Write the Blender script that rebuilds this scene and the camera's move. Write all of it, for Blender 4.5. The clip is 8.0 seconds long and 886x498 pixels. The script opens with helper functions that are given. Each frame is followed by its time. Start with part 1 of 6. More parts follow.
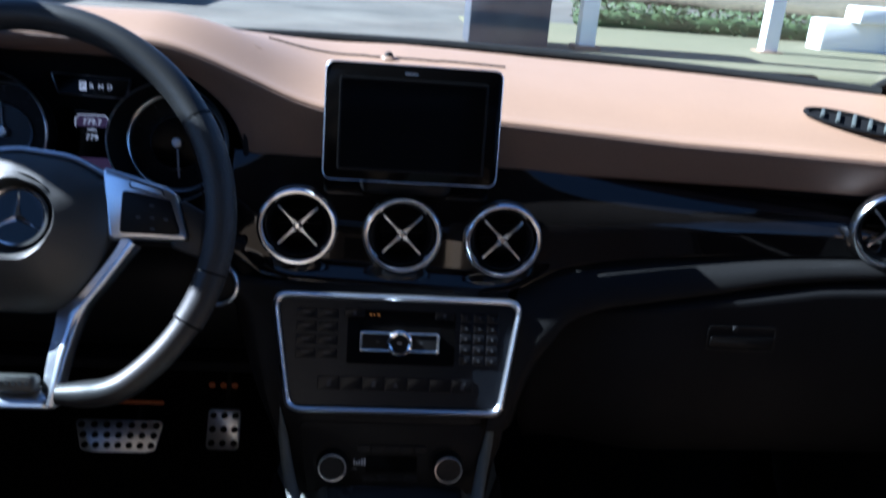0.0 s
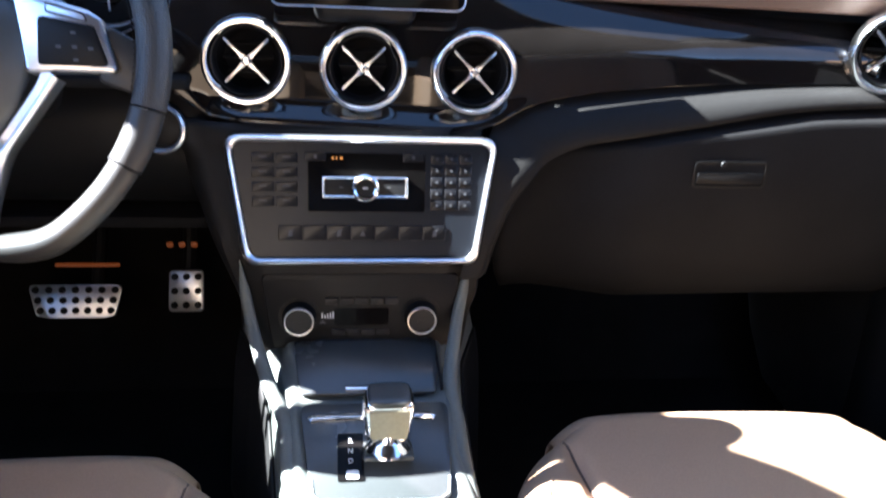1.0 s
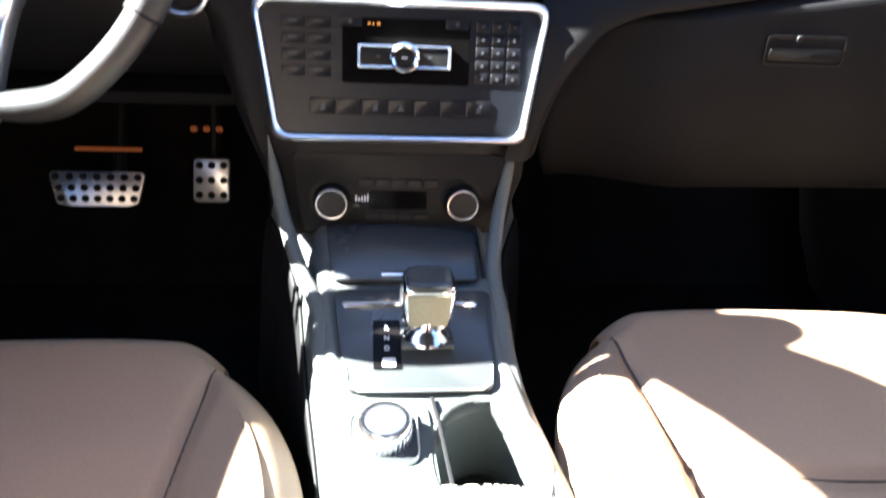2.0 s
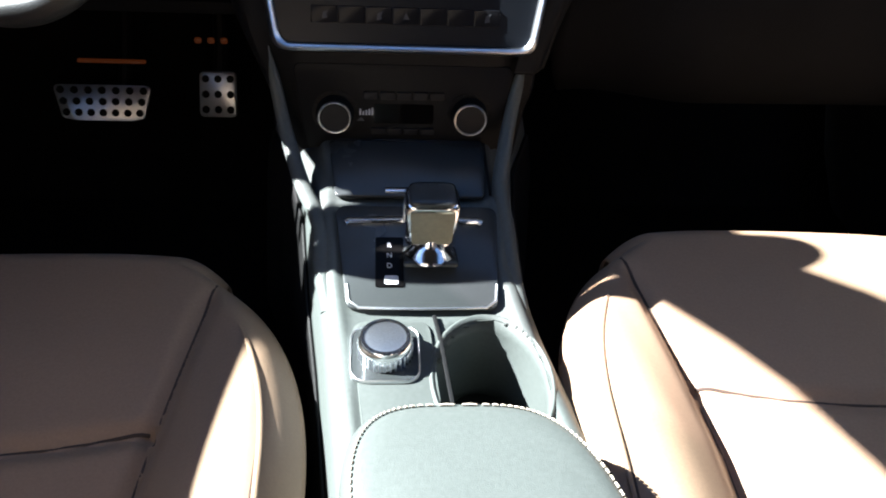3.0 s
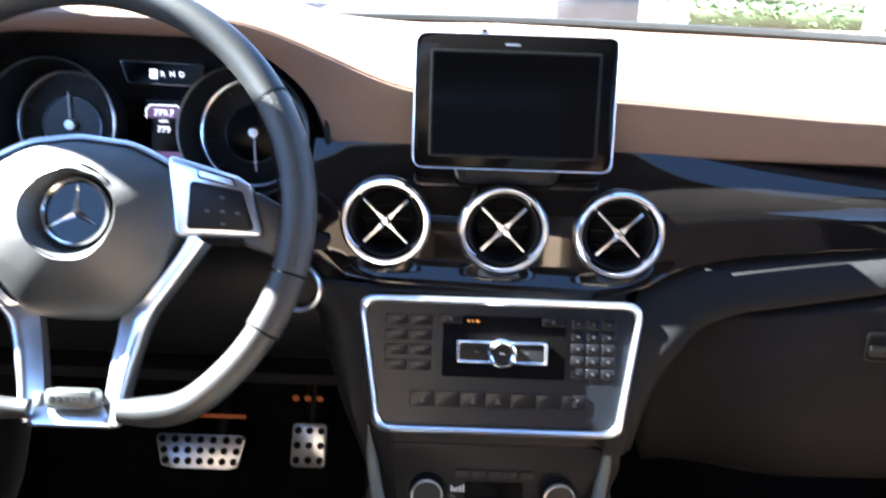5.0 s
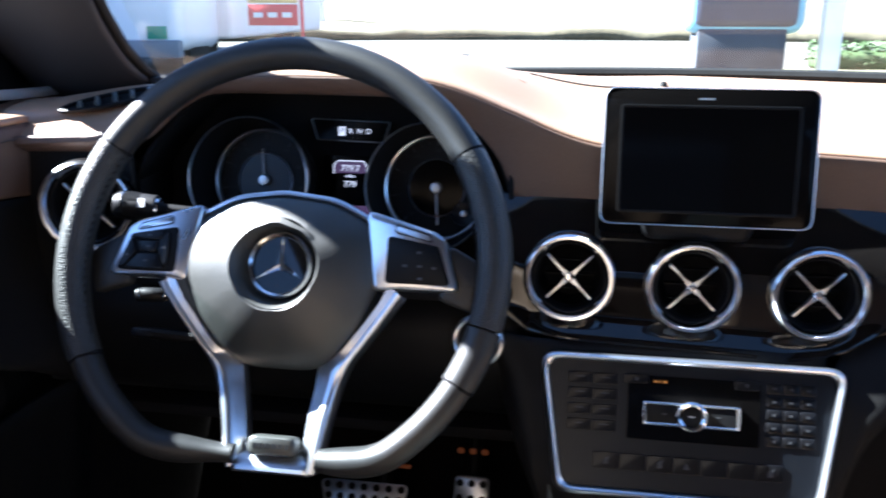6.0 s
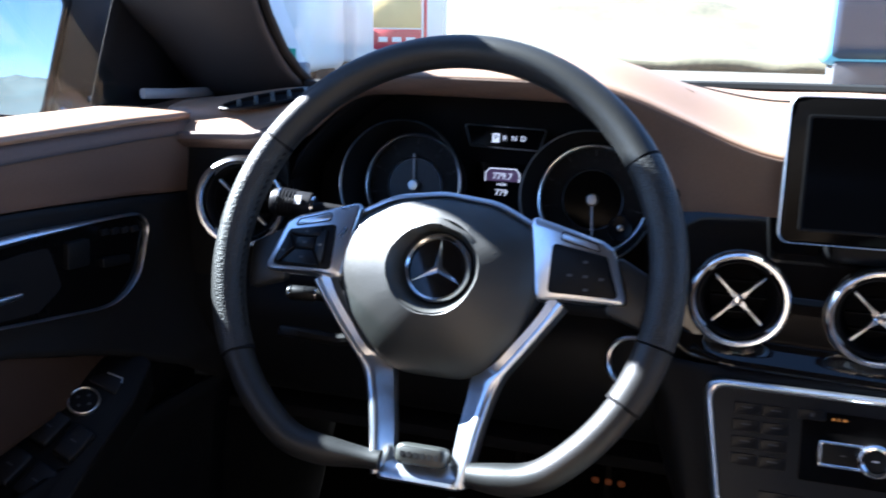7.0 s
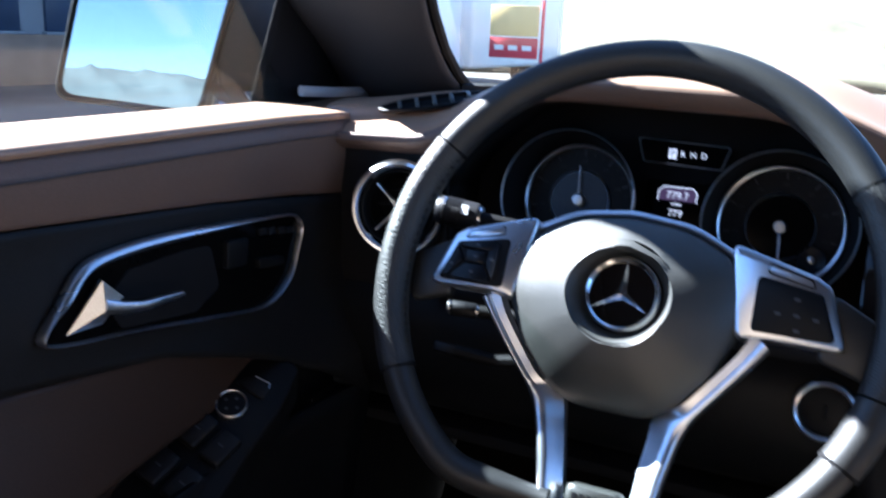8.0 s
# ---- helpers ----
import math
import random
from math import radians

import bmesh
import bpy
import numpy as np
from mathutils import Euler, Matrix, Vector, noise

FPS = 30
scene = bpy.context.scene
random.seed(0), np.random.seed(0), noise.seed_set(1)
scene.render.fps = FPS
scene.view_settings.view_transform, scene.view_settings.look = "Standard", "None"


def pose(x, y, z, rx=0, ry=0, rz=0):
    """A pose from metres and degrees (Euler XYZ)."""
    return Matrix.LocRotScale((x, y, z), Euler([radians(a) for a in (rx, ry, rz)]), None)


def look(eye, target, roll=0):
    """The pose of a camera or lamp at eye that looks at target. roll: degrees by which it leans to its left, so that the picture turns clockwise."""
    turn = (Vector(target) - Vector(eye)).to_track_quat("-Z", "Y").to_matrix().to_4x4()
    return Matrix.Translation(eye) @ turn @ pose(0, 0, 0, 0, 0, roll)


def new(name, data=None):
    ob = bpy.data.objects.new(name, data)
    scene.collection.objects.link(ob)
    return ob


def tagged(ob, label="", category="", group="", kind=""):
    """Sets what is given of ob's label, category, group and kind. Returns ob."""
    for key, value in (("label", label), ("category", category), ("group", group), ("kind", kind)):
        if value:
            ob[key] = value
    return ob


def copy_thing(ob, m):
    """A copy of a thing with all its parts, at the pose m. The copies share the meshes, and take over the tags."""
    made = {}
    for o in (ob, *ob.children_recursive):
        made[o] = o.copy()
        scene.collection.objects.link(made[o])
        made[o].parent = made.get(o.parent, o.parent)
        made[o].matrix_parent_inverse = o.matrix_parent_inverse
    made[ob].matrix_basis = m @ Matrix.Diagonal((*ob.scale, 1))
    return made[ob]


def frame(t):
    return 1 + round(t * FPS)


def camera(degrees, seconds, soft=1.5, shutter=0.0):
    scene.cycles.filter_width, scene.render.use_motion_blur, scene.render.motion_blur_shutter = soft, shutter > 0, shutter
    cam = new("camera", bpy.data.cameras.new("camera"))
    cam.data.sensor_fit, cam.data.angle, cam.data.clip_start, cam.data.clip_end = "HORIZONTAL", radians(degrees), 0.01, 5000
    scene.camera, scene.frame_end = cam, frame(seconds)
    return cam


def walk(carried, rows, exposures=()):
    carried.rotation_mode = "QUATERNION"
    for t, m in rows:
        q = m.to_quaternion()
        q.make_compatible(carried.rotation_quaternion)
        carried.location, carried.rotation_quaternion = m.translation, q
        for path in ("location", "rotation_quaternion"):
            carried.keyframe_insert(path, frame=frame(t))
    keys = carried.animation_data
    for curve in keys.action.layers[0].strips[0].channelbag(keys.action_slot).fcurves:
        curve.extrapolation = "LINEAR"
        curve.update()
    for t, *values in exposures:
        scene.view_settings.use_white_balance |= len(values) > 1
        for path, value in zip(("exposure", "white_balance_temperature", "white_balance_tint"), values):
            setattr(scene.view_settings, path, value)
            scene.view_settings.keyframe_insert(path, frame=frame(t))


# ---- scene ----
cam = camera(55.5, 8.0, soft=1.8, shutter=0.5)
PATH = [
    (0, (-0.043, 0.059, 1.158), (0.149, 1.933, 0.486), 4.6),
    (0.5, (-0.035, 0.086, 1.135), (0.198, 1.884, 0.291), 4.5),
    (1, (-0.033, 0.111, 1.105), (0.234, 1.85, 0.154), 4.2),
    (1.5, (-0.032, 0.138, 1.065), (0.209, 1.823, 0.016), 3.3),
    (2, (-0.043, 0.147, 1.042), (0.169, 1.791, -0.077), 4.5),
    (2.2, (-0.04, 0.151, 1.032), (0.179, 1.755, -0.143), 5.2),
    (3.3, (-0.026, 0.159, 1.028), (0.085, 1.697, -0.247), 3.4),
    (3.5, (-0.027, 0.156, 1.037), (0.049, 1.745, -0.175), 3.0),
    (4, (-0.031, 0.151, 1.057), (0.035, 1.865, 0.029), 2.9),
    (4.5, (-0.036, 0.158, 1.085), (0.005, 1.989, 0.282), 1.9),
    (4.7, (-0.039, 0.16, 1.099), (-0.013, 2.017, 0.358), 1.8),
    (5.8, (-0.099, 0.16, 1.116), (-0.332, 2.067, 0.56), 0.7),
    (6, (-0.104, 0.161, 1.115), (-0.424, 2.053, 0.553), -0.1),
    (6.5, (-0.131, 0.164, 1.104), (-0.614, 2.032, 0.576), 0.3),
    (7, (-0.152, 0.178, 1.091), (-0.725, 2.027, 0.587), 0.8),
    (7.5, (-0.191, 0.201, 1.073), (-0.9, 1.985, 0.511), 0.0),
    (8, (-0.226, 0.205, 1.084), (-1.021, 1.973, 0.591), 2.6),
]
EXPOSURE = [(0, 2.45, 5100, 10), (0.5, 4.55, 5400, 10), (1, 5.05, 6000, 12), (1.5, 5.38, 6300, 12), (2.2, 5.15, 6300, 12), (3.3, 3.1, 6000, 10), (3.7, 3.45, 6000, 10), (4.0, 4.6, 6000, 10), (4.3, 5.15, 6000, 9), (4.6, 5.55, 6000, 9), (5.8, 4.12, 5700, 10), (6.5, 3.66, 5600, 10), (8, 3.78, 5450, 9)]
walk(cam, [(t, look(eye, target, roll)) for t, eye, target, roll in PATH], EXPOSURE)

# ---- light ----
SUN_FROM = Vector((-1.0, 0.135, 0.818)).normalized()
sun = new("sun", bpy.data.lights.new("sun", "SUN"))
sun.data.energy, sun.data.angle, sun.data.color = 5.0, radians(0.6), (1.0, 0.96, 0.90)
sun.matrix_basis = look(SUN_FROM * 20, (0, 0, 0))
world = bpy.data.worlds.new("sky")
scene.world = world
world.use_nodes = True
sky = world.node_tree.nodes.new("ShaderNodeTexSky")
sky.sky_type, sky.sun_disc = "NISHITA", False
sky.altitude, sky.air_density, sky.dust_density, sky.ozone_density = 800, 0.6, 0.2, 2.0
sky.sun_elevation = math.asin(SUN_FROM.z)
sky.sun_rotation = math.atan2(SUN_FROM.x, SUN_FROM.y)
world.node_tree.links.new(sky.outputs[0], world.node_tree.nodes["Background"].inputs[0])
world.node_tree.nodes["Background"].inputs[1].default_value = 0.05


# ---- materials ----
def material(name, colour, rough=0.5, metal=0.0, vary=0.12, scale=6.0, grain=300.0, bump=0.0, pebble=0.0, coat=0.0, spec=0.5, rvary=0.08, tint=None, even=False):
    """A surface with broad stains, fine grain and, for leather, a pebbled relief."""
    m = bpy.data.materials.new(name)
    m.use_nodes = True
    nt = m.node_tree
    n, link = nt.nodes, nt.links.new
    b = n["Principled BSDF"]
    b.inputs["Metallic"].default_value = metal
    b.inputs["Coat Weight"].default_value = coat
    b.inputs["Coat Roughness"].default_value = 0.04
    b.inputs["Specular IOR Level"].default_value = spec
    at = n.new("ShaderNodeTexCoord")
    big = n.new("ShaderNodeTexNoise")
    big.inputs["Scale"].default_value, big.inputs["Detail"].default_value = scale, 5.0
    link(at.outputs["Object"], big.inputs["Vector"])
    fine = n.new("ShaderNodeTexNoise")
    fine.inputs["Scale"].default_value, fine.inputs["Detail"].default_value = grain, 3.0
    link(at.outputs["Object"], fine.inputs["Vector"])
    both = n.new("ShaderNodeMath")
    both.operation = "ADD"
    link(big.outputs["Fac"], both.inputs[0])
    link(fine.outputs["Fac"], both.inputs[1])
    ramp = n.new("ShaderNodeMapRange")
    ramp.inputs["From Min"].default_value, ramp.inputs["From Max"].default_value = 0.6, 1.4
    link(both.outputs[0], ramp.inputs["Value"])
    mix = n.new("ShaderNodeMix")
    mix.data_type = "RGBA"
    other = tint or [c * (1 - 2 * vary) for c in colour]
    mix.inputs["A"].default_value = (*[min(1, c * (1 + vary)) for c in colour], 1)
    mix.inputs["B"].default_value = (*other, 1)
    link(ramp.outputs[0], mix.inputs["Factor"])
    link(mix.outputs["Result"], b.inputs["Base Color"])
    rr = n.new("ShaderNodeMapRange")
    rr.inputs["To Min"].default_value, rr.inputs["To Max"].default_value = max(0.0, rough - rvary), min(1.0, rough + rvary)
    link(big.outputs["Fac"], rr.inputs["Value"])
    link(rr.outputs[0], b.inputs["Roughness"])
    if bump:
        bp = n.new("ShaderNodeBump")
        bp.inputs["Strength"].default_value, bp.inputs["Distance"].default_value = bump, 0.001
        if pebble:
            cells = n.new("ShaderNodeTexVoronoi")
            cells.inputs["Scale"].default_value = pebble
            cells.inputs["Randomness"].default_value = 0.5 if even else 1.0
            link(at.outputs["Object"], cells.inputs["Vector"])
            link(cells.outputs["Distance"], bp.inputs["Height"])
        else:
            link(fine.outputs["Fac"], bp.inputs["Height"])
        link(bp.outputs[0], b.inputs["Normal"])
    return m


def glowing(name, colour, strength):
    m = bpy.data.materials.new(name)
    m.use_nodes = True
    b = m.node_tree.nodes["Principled BSDF"]
    b.inputs["Base Color"].default_value = (0.02, 0.02, 0.02, 1)
    b.inputs["Emission Color"].default_value = (*colour, 1)
    b.inputs["Emission Strength"].default_value = strength
    return m


def clear(name, colour=(1, 1, 1), gloss=0.04):
    """Flat pane glass: lets light straight through, tinted at each face, with a faint mirror gloss."""
    m = bpy.data.materials.new(name)
    m.use_nodes = True
    n, link = m.node_tree.nodes, m.node_tree.links.new
    n.remove(n["Principled BSDF"])
    through_light = n.new("ShaderNodeBsdfTransparent")
    through_light.inputs["Color"].default_value = (*colour, 1)
    shine = n.new("ShaderNodeBsdfGlossy")
    shine.inputs["Roughness"].default_value = 0.0
    mix = n.new("ShaderNodeMixShader")
    mix.inputs[0].default_value = gloss
    link(through_light.outputs[0], mix.inputs[1])
    link(shine.outputs[0], mix.inputs[2])
    link(mix.outputs[0], n["Material Output"].inputs["Surface"])
    return m


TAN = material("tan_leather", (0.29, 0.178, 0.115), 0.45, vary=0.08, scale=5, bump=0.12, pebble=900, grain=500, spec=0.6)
# Darker copy of the tan leather, for faces that lie in shade.
SHADETAN = material("tan_leather_shade", (0.118, 0.074, 0.055), 0.5, vary=0.08, scale=5, bump=0.15, pebble=900, grain=500, spec=0.3)
# Shaded tone of the armrest insert, put into the leather colour.
SHADEINSERT = material("insert_leather_shade", (0.034, 0.020, 0.014), 0.5, vary=0.10, scale=5, bump=0.15, pebble=900, grain=500, spec=0.3)
SEAT = material("seat_leather", (0.30, 0.205, 0.140), 0.5, vary=0.07, scale=5, bump=0.04, pebble=800, grain=450, spec=0.3)
SEAM = material("seam_thread", (0.055, 0.036, 0.028), 0.7, vary=0.15, scale=30)
STITCH = material("stitch_thread", (0.42, 0.36, 0.30), 0.6, vary=0.15, scale=200)
BLACKHIDE = material("black_leather", (0.014, 0.0145, 0.015), 0.47, vary=0.10, scale=8, bump=0.12, pebble=900, spec=0.5)
GRIPHIDE = material("perforated_black_leather", (0.019, 0.0195, 0.0195), 0.47, vary=0.12, scale=8, bump=0.6, pebble=520, spec=0.5, even=True)
SOFT = material("soft_black_plastic", (0.0092, 0.0090, 0.0094), 0.5, vary=0.12, scale=7, bump=0.3, pebble=1100, spec=0.16)
PADGREY = material("soft_grey_pad", (0.0110, 0.0108, 0.0110), 0.55, vary=0.10, scale=7, bump=0.2, pebble=1100, spec=0.10)
# Sunlit tone put into the colour: paler than SOFT, for lit console parts.
CONSOLE = material("grey_soft_touch", (0.085, 0.095, 0.092), 0.40, vary=0.08, scale=7, bump=0.12, pebble=1100, spec=0.3)
KHAKI = material("khaki_leather", (0.20, 0.19, 0.135), 0.45, vary=0.10, scale=8, bump=0.12, pebble=1000, spec=0.3)
COVER = material("airbag_cover_skin", (0.019, 0.021, 0.019), 0.50, vary=0.08, scale=9, bump=0.10, pebble=1000, spec=0.9)
DARK = material("dark_plastic", (0.0058, 0.0060, 0.0068), 0.5, vary=0.15, scale=9, bump=0.2, grain=900, spec=0.16)
MATT = material("matt_black_plastic", (0.008, 0.008, 0.009), 0.8, vary=0.2, scale=9, bump=0.2, grain=700, spec=0.12)
GLOSS = material("piano_black", (0.0060, 0.0052, 0.0050), 0.04, vary=0.25, scale=14, grain=900, rvary=0.02, spec=0.5)
PANELGREY = material("grey_satin_panel", (0.0065, 0.0085, 0.0125), 0.36, vary=0.12, scale=10, bump=0.1, grain=1200, spec=0.25)
LIDGREY = material("satin_lid", (0.034, 0.038, 0.040), 0.25, vary=0.10, scale=8, bump=0.05, grain=1200, spec=0.5)
CHROME = material("chrome", (0.86, 0.88, 0.91), 0.16, metal=1.0, vary=0.04, scale=20, rvary=0.04)
# Slight blue in the base stands in for reflected sky.
SATIN = material("satin_silver", (0.74, 0.77, 0.83), 0.30, metal=1.0, vary=0.05, scale=15, bump=0.06, grain=900)
STEEL = material("brushed_steel", (0.70, 0.72, 0.75), 0.33, metal=1.0, vary=0.1, scale=25, bump=0.15, grain=800)
SILVERPAINT = material("silver_paint", (0.62, 0.64, 0.67), 0.35, metal=0.35, vary=0.05, scale=20)
RUBBER = material("black_rubber", (0.010, 0.010, 0.010), 0.8, vary=0.2, scale=40, spec=0.2)
CARPET = material("dark_carpet", (0.009, 0.0085, 0.0085), 0.95, vary=0.25, scale=20, bump=0.8, grain=1200, spec=0.1)
GLASSBLACK = material("display_glass", (0.0035, 0.0032, 0.0032), 0.10, vary=0.1, scale=6, rvary=0.02, spec=0.06)
DIALBLUE = material("dial_face", (0.035, 0.048, 0.065), 0.4, vary=0.10, scale=15, spec=0.3)
HEADLINER = material("dark_headliner", (0.030, 0.030, 0.032), 0.9, vary=0.06, scale=12, bump=0.3, grain=900, spec=0.2)
PILLAR = material("grey_pillar_trim", (0.022, 0.023, 0.027), 0.6, vary=0.1, scale=10, bump=0.25, grain=900, spec=0.3)
KEYGREY = material("key_grey", (0.010, 0.0105, 0.0125), 0.45, vary=0.1, scale=30, bump=0.1, grain=900, spec=0.2)
KEYBLACK = material("black_key", (0.0055, 0.0058, 0.0075), 0.32, vary=0.1, scale=30, spec=0.22)
WHITEMARK = material("white_print", (0.55, 0.57, 0.6), 0.6, vary=0.08, scale=60)
FAINTMARK = material("dim_print", (0.040, 0.044, 0.052), 0.6, vary=0.10, scale=60)
MIRROR = material("mirror_silver", (0.34, 0.38, 0.43), 0.01, metal=1.0, vary=0.01, scale=5, rvary=0.01)
PAINT = material("brown_car_paint", (0.10, 0.055, 0.032), 0.25, metal=0.4, vary=0.05, scale=3, coat=1.0)
GLASS = clear("window_glass", (0.92, 0.945, 0.935), 0.03)
SIDEGLASS = clear("tinted_side_glass", (0.90, 0.93, 0.92), 0.03)
# Rear glass, out of view; dark tint added to dim the cabin.
REARGLASS = clear("dimming_rear_glass", (0.26, 0.27, 0.28), 0.03)
GLOW_WHITE = glowing("lit_white", (0.80, 0.84, 1.0), 0.085)
GLOW_VIOLET = glowing("lit_violet_screen", (0.32, 0.18, 0.42), 0.016)
GLOW_FOOT = glowing("dim_amber", (0.9, 0.20, 0.04), 0.004)
GLOW_AMBER = glowing("lit_amber", (1.0, 0.36, 0.06), 0.03)


# ---- mesh tools ----
def link_mesh(name, bm, mat, smooth=True, sharp=35):
    me = bpy.data.meshes.new(name)
    bmesh.ops.recalc_face_normals(bm, faces=bm.faces)
    if smooth:
        for f in bm.faces:
            f.smooth = True
        for e in bm.edges:
            if len(e.link_faces) == 2 and e.calc_face_angle(0) > radians(sharp):
                e.smooth = False
    bm.to_mesh(me)
    bm.free()
    me.materials.append(mat)
    return new(name, me)


def thing(name, label, category, group="", kind="", at=(0, 0, 0)):
    ob = new(name)
    ob.empty_display_size = 0.05
    ob.matrix_basis = Matrix.Translation(at)
    return tagged(ob, label, category, group, kind)


def part(name, bm, mat, parent, label="", thick=0.0, smooth=True, sharp=35):
    ob = link_mesh(name, bm, mat, smooth, sharp)
    if thick:
        s = ob.modifiers.new("thickness", "SOLIDIFY")
        s.thickness, s.offset = thick, -1.0
    if parent:
        ob.parent = parent
        if parent.type == "EMPTY":
            ob.matrix_parent_inverse = parent.matrix_basis.inverted()
    if label:
        ob["label"] = label
    return ob


def rbox(size, at=(0, 0, 0), r=0.002, m=None, bm=None, seg=2):
    """A box with rounded edges."""
    bm = bm or bmesh.new()
    res = bmesh.ops.create_cube(bm, size=1.0)
    vs = res["verts"]
    bmesh.ops.scale(bm, vec=size, verts=vs)
    es = list({e for v in vs for e in v.link_edges})
    if r:
        out = bmesh.ops.bevel(bm, geom=es, offset=min(r, 0.49 * min(size)), segments=seg, affect="EDGES", profile=0.5)
        vs = list({v for f in out["faces"] for v in f.verts} | {v for v in vs if v.is_valid})
    t = Matrix.Translation(at)
    bmesh.ops.transform(bm, matrix=(m or Matrix()) @ t, verts=vs)
    return bm


def lathe(prof, n=48, m=None, bm=None, closed=False):
    """Turns a profile of (radius, height) round the local z axis."""
    bm = bm or bmesh.new()
    m = m or Matrix()
    rings = []
    for r, h in prof:
        if r < 1e-6:
            rings.append([bm.verts.new(m @ Vector((0, 0, h)))] * n)
        else:
            rings.append([bm.verts.new(m @ Vector((r * math.cos(a), r * math.sin(a), h))) for a in (2 * math.pi * k / n for k in range(n))])
    pairs = list(zip(rings, rings[1:])) + ([(rings[-1], rings[0])] if closed else [])
    for a, b in pairs:
        for k in range(n):
            q = [a[k], a[(k + 1) % n], b[(k + 1) % n], b[k]]
            q = [v for i, v in enumerate(q) if v not in q[:i]]
            if len(q) > 2:
                bm.faces.new(q)
    return bm


def tube(pts, rad, n=10, closed=False, bm=None, up=(0, 0, 1), cap=True):
    """A round (or, for rad = (side, up), oval) rod along points; rad may be a function of the share of the way."""
    bm = bm or bmesh.new()
    pts = [Vector(p) for p in pts]
    k = len(pts)
    rings = []
    for i, p in enumerate(pts):
        a = pts[(i - 1) % k] if closed or i else p
        b = pts[(i + 1) % k] if closed or i < k - 1 else p
        d = (b - a).normalized()
        side = d.cross(Vector(up))
        side = side.normalized() if side.length > 1e-6 else Vector((1, 0, 0))
        top = side.cross(d)
        r = rad(i / max(1, k - 1)) if callable(rad) else rad
        ra, rb = r if isinstance(r, tuple) else (r, r)
        rings.append([bm.verts.new(p + side * ra * math.cos(t) + top * rb * math.sin(t)) for t in (2 * math.pi * j / n for j in range(n))])
    for i in range(k if closed else k - 1):
        a, b = rings[i], rings[(i + 1) % k]
        for j in range(n):
            bm.faces.new([a[j], a[(j + 1) % n], b[(j + 1) % n], b[j]])
    if not closed and cap:
        bm.faces.new(rings[0][::-1])
        bm.faces.new(rings[-1])
    return bm


def sheet(fn, nu, nv, bm=None, wrap=False):
    """A surface from fn(u, v), u and v from 0 to 1."""
    bm = bm or bmesh.new()
    g = [[bm.verts.new(fn(i / nu, j / nv)) for j in range(nv + 1)] for i in range(nu if wrap else nu + 1)]
    for i in range(nu):
        for j in range(nv):
            bm.faces.new([g[i][j], g[(i + 1) % len(g)][j], g[(i + 1) % len(g)][j + 1], g[i][j + 1]])
    return bm


def rounded(pts, r, n=5):
    """A polygon with its corners rounded; r: one radius or one for each corner."""
    out = []
    k = len(pts)
    for i in range(k):
        a, p, b = (Vector(pts[(i + d) % k]).to_2d() for d in (-1, 0, 1))
        ri = r[i] if isinstance(r, (list, tuple)) else r
        da, db = (a - p).normalized(), (b - p).normalized()
        half = da.angle(db) / 2
        cut = min(ri / math.tan(half), 0.49 * (a - p).length, 0.49 * (b - p).length)
        for j in range(n + 1):
            t = j / n
            q0, q1 = p + da * cut, p + db * cut
            out.append(tuple(q0 * (1 - t) ** 2 + p * 2 * t * (1 - t) + q1 * t ** 2))
    return out


def rect(w, h, cx=0, cy=0):
    return [(cx - w / 2, cy - h / 2), (cx + w / 2, cy - h / 2), (cx + w / 2, cy + h / 2), (cx - w / 2, cy + h / 2)]


def prism(pts, depth, m=None, bm=None, bevel=0.0, z0=0.0):
    """A flat outline (local x, y) given depth along local z, its front edge bevelled."""
    bm = bm or bmesh.new()
    m = m or Matrix()
    n = len(pts)
    cx, cy = sum(p[0] for p in pts) / n, sum(p[1] for p in pts) / n

    def inset(p, d):
        v = Vector((p[0] - cx, p[1] - cy))
        k = max(0.0, (v.length - d) / v.length) if v.length else 1
        return cx + v.x * k, cy + v.y * k

    levels = [(0.0, z0)]
    if bevel:
        levels += [(0.0, z0 + depth - bevel), (bevel * 0.35, z0 + depth - bevel * 0.35), (bevel, z0 + depth)]
    else:
        levels += [(0.0, z0 + depth)]
    rings = [[bm.verts.new(m @ Vector((*inset(p, d), z))) for p in pts] for d, z in levels]
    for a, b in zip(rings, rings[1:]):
        for k in range(n):
            bm.faces.new([a[k], a[(k + 1) % n], b[(k + 1) % n], b[k]])
    bm.faces.new(rings[0][::-1])
    bm.faces.new(rings[-1])
    return bm


def band(outer, inner, depth, m=None, bm=None, crown=0.0, z0=0.0):
    """A frame between two outlines with equally many points, its face crowned."""
    bm = bm or bmesh.new()
    m = m or Matrix()
    n = len(outer)
    rows = []
    for f, z in ((0.0, z0), (0.0, z0 + depth - crown), (0.25, z0 + depth - crown * 0.25), (0.5, z0 + depth), (0.75, z0 + depth - crown * 0.25), (1.0, z0 + depth - crown), (1.0, z0)):
        rows.append([bm.verts.new(m @ Vector((o[0] * (1 - f) + i[0] * f, o[1] * (1 - f) + i[1] * f, z))) for o, i in zip(outer, inner)])
    for a, b in zip(rows, rows[1:] + rows[:1]):
        for k in range(n):
            bm.faces.new([a[k], a[(k + 1) % n], b[(k + 1) % n], b[k]])
    return bm


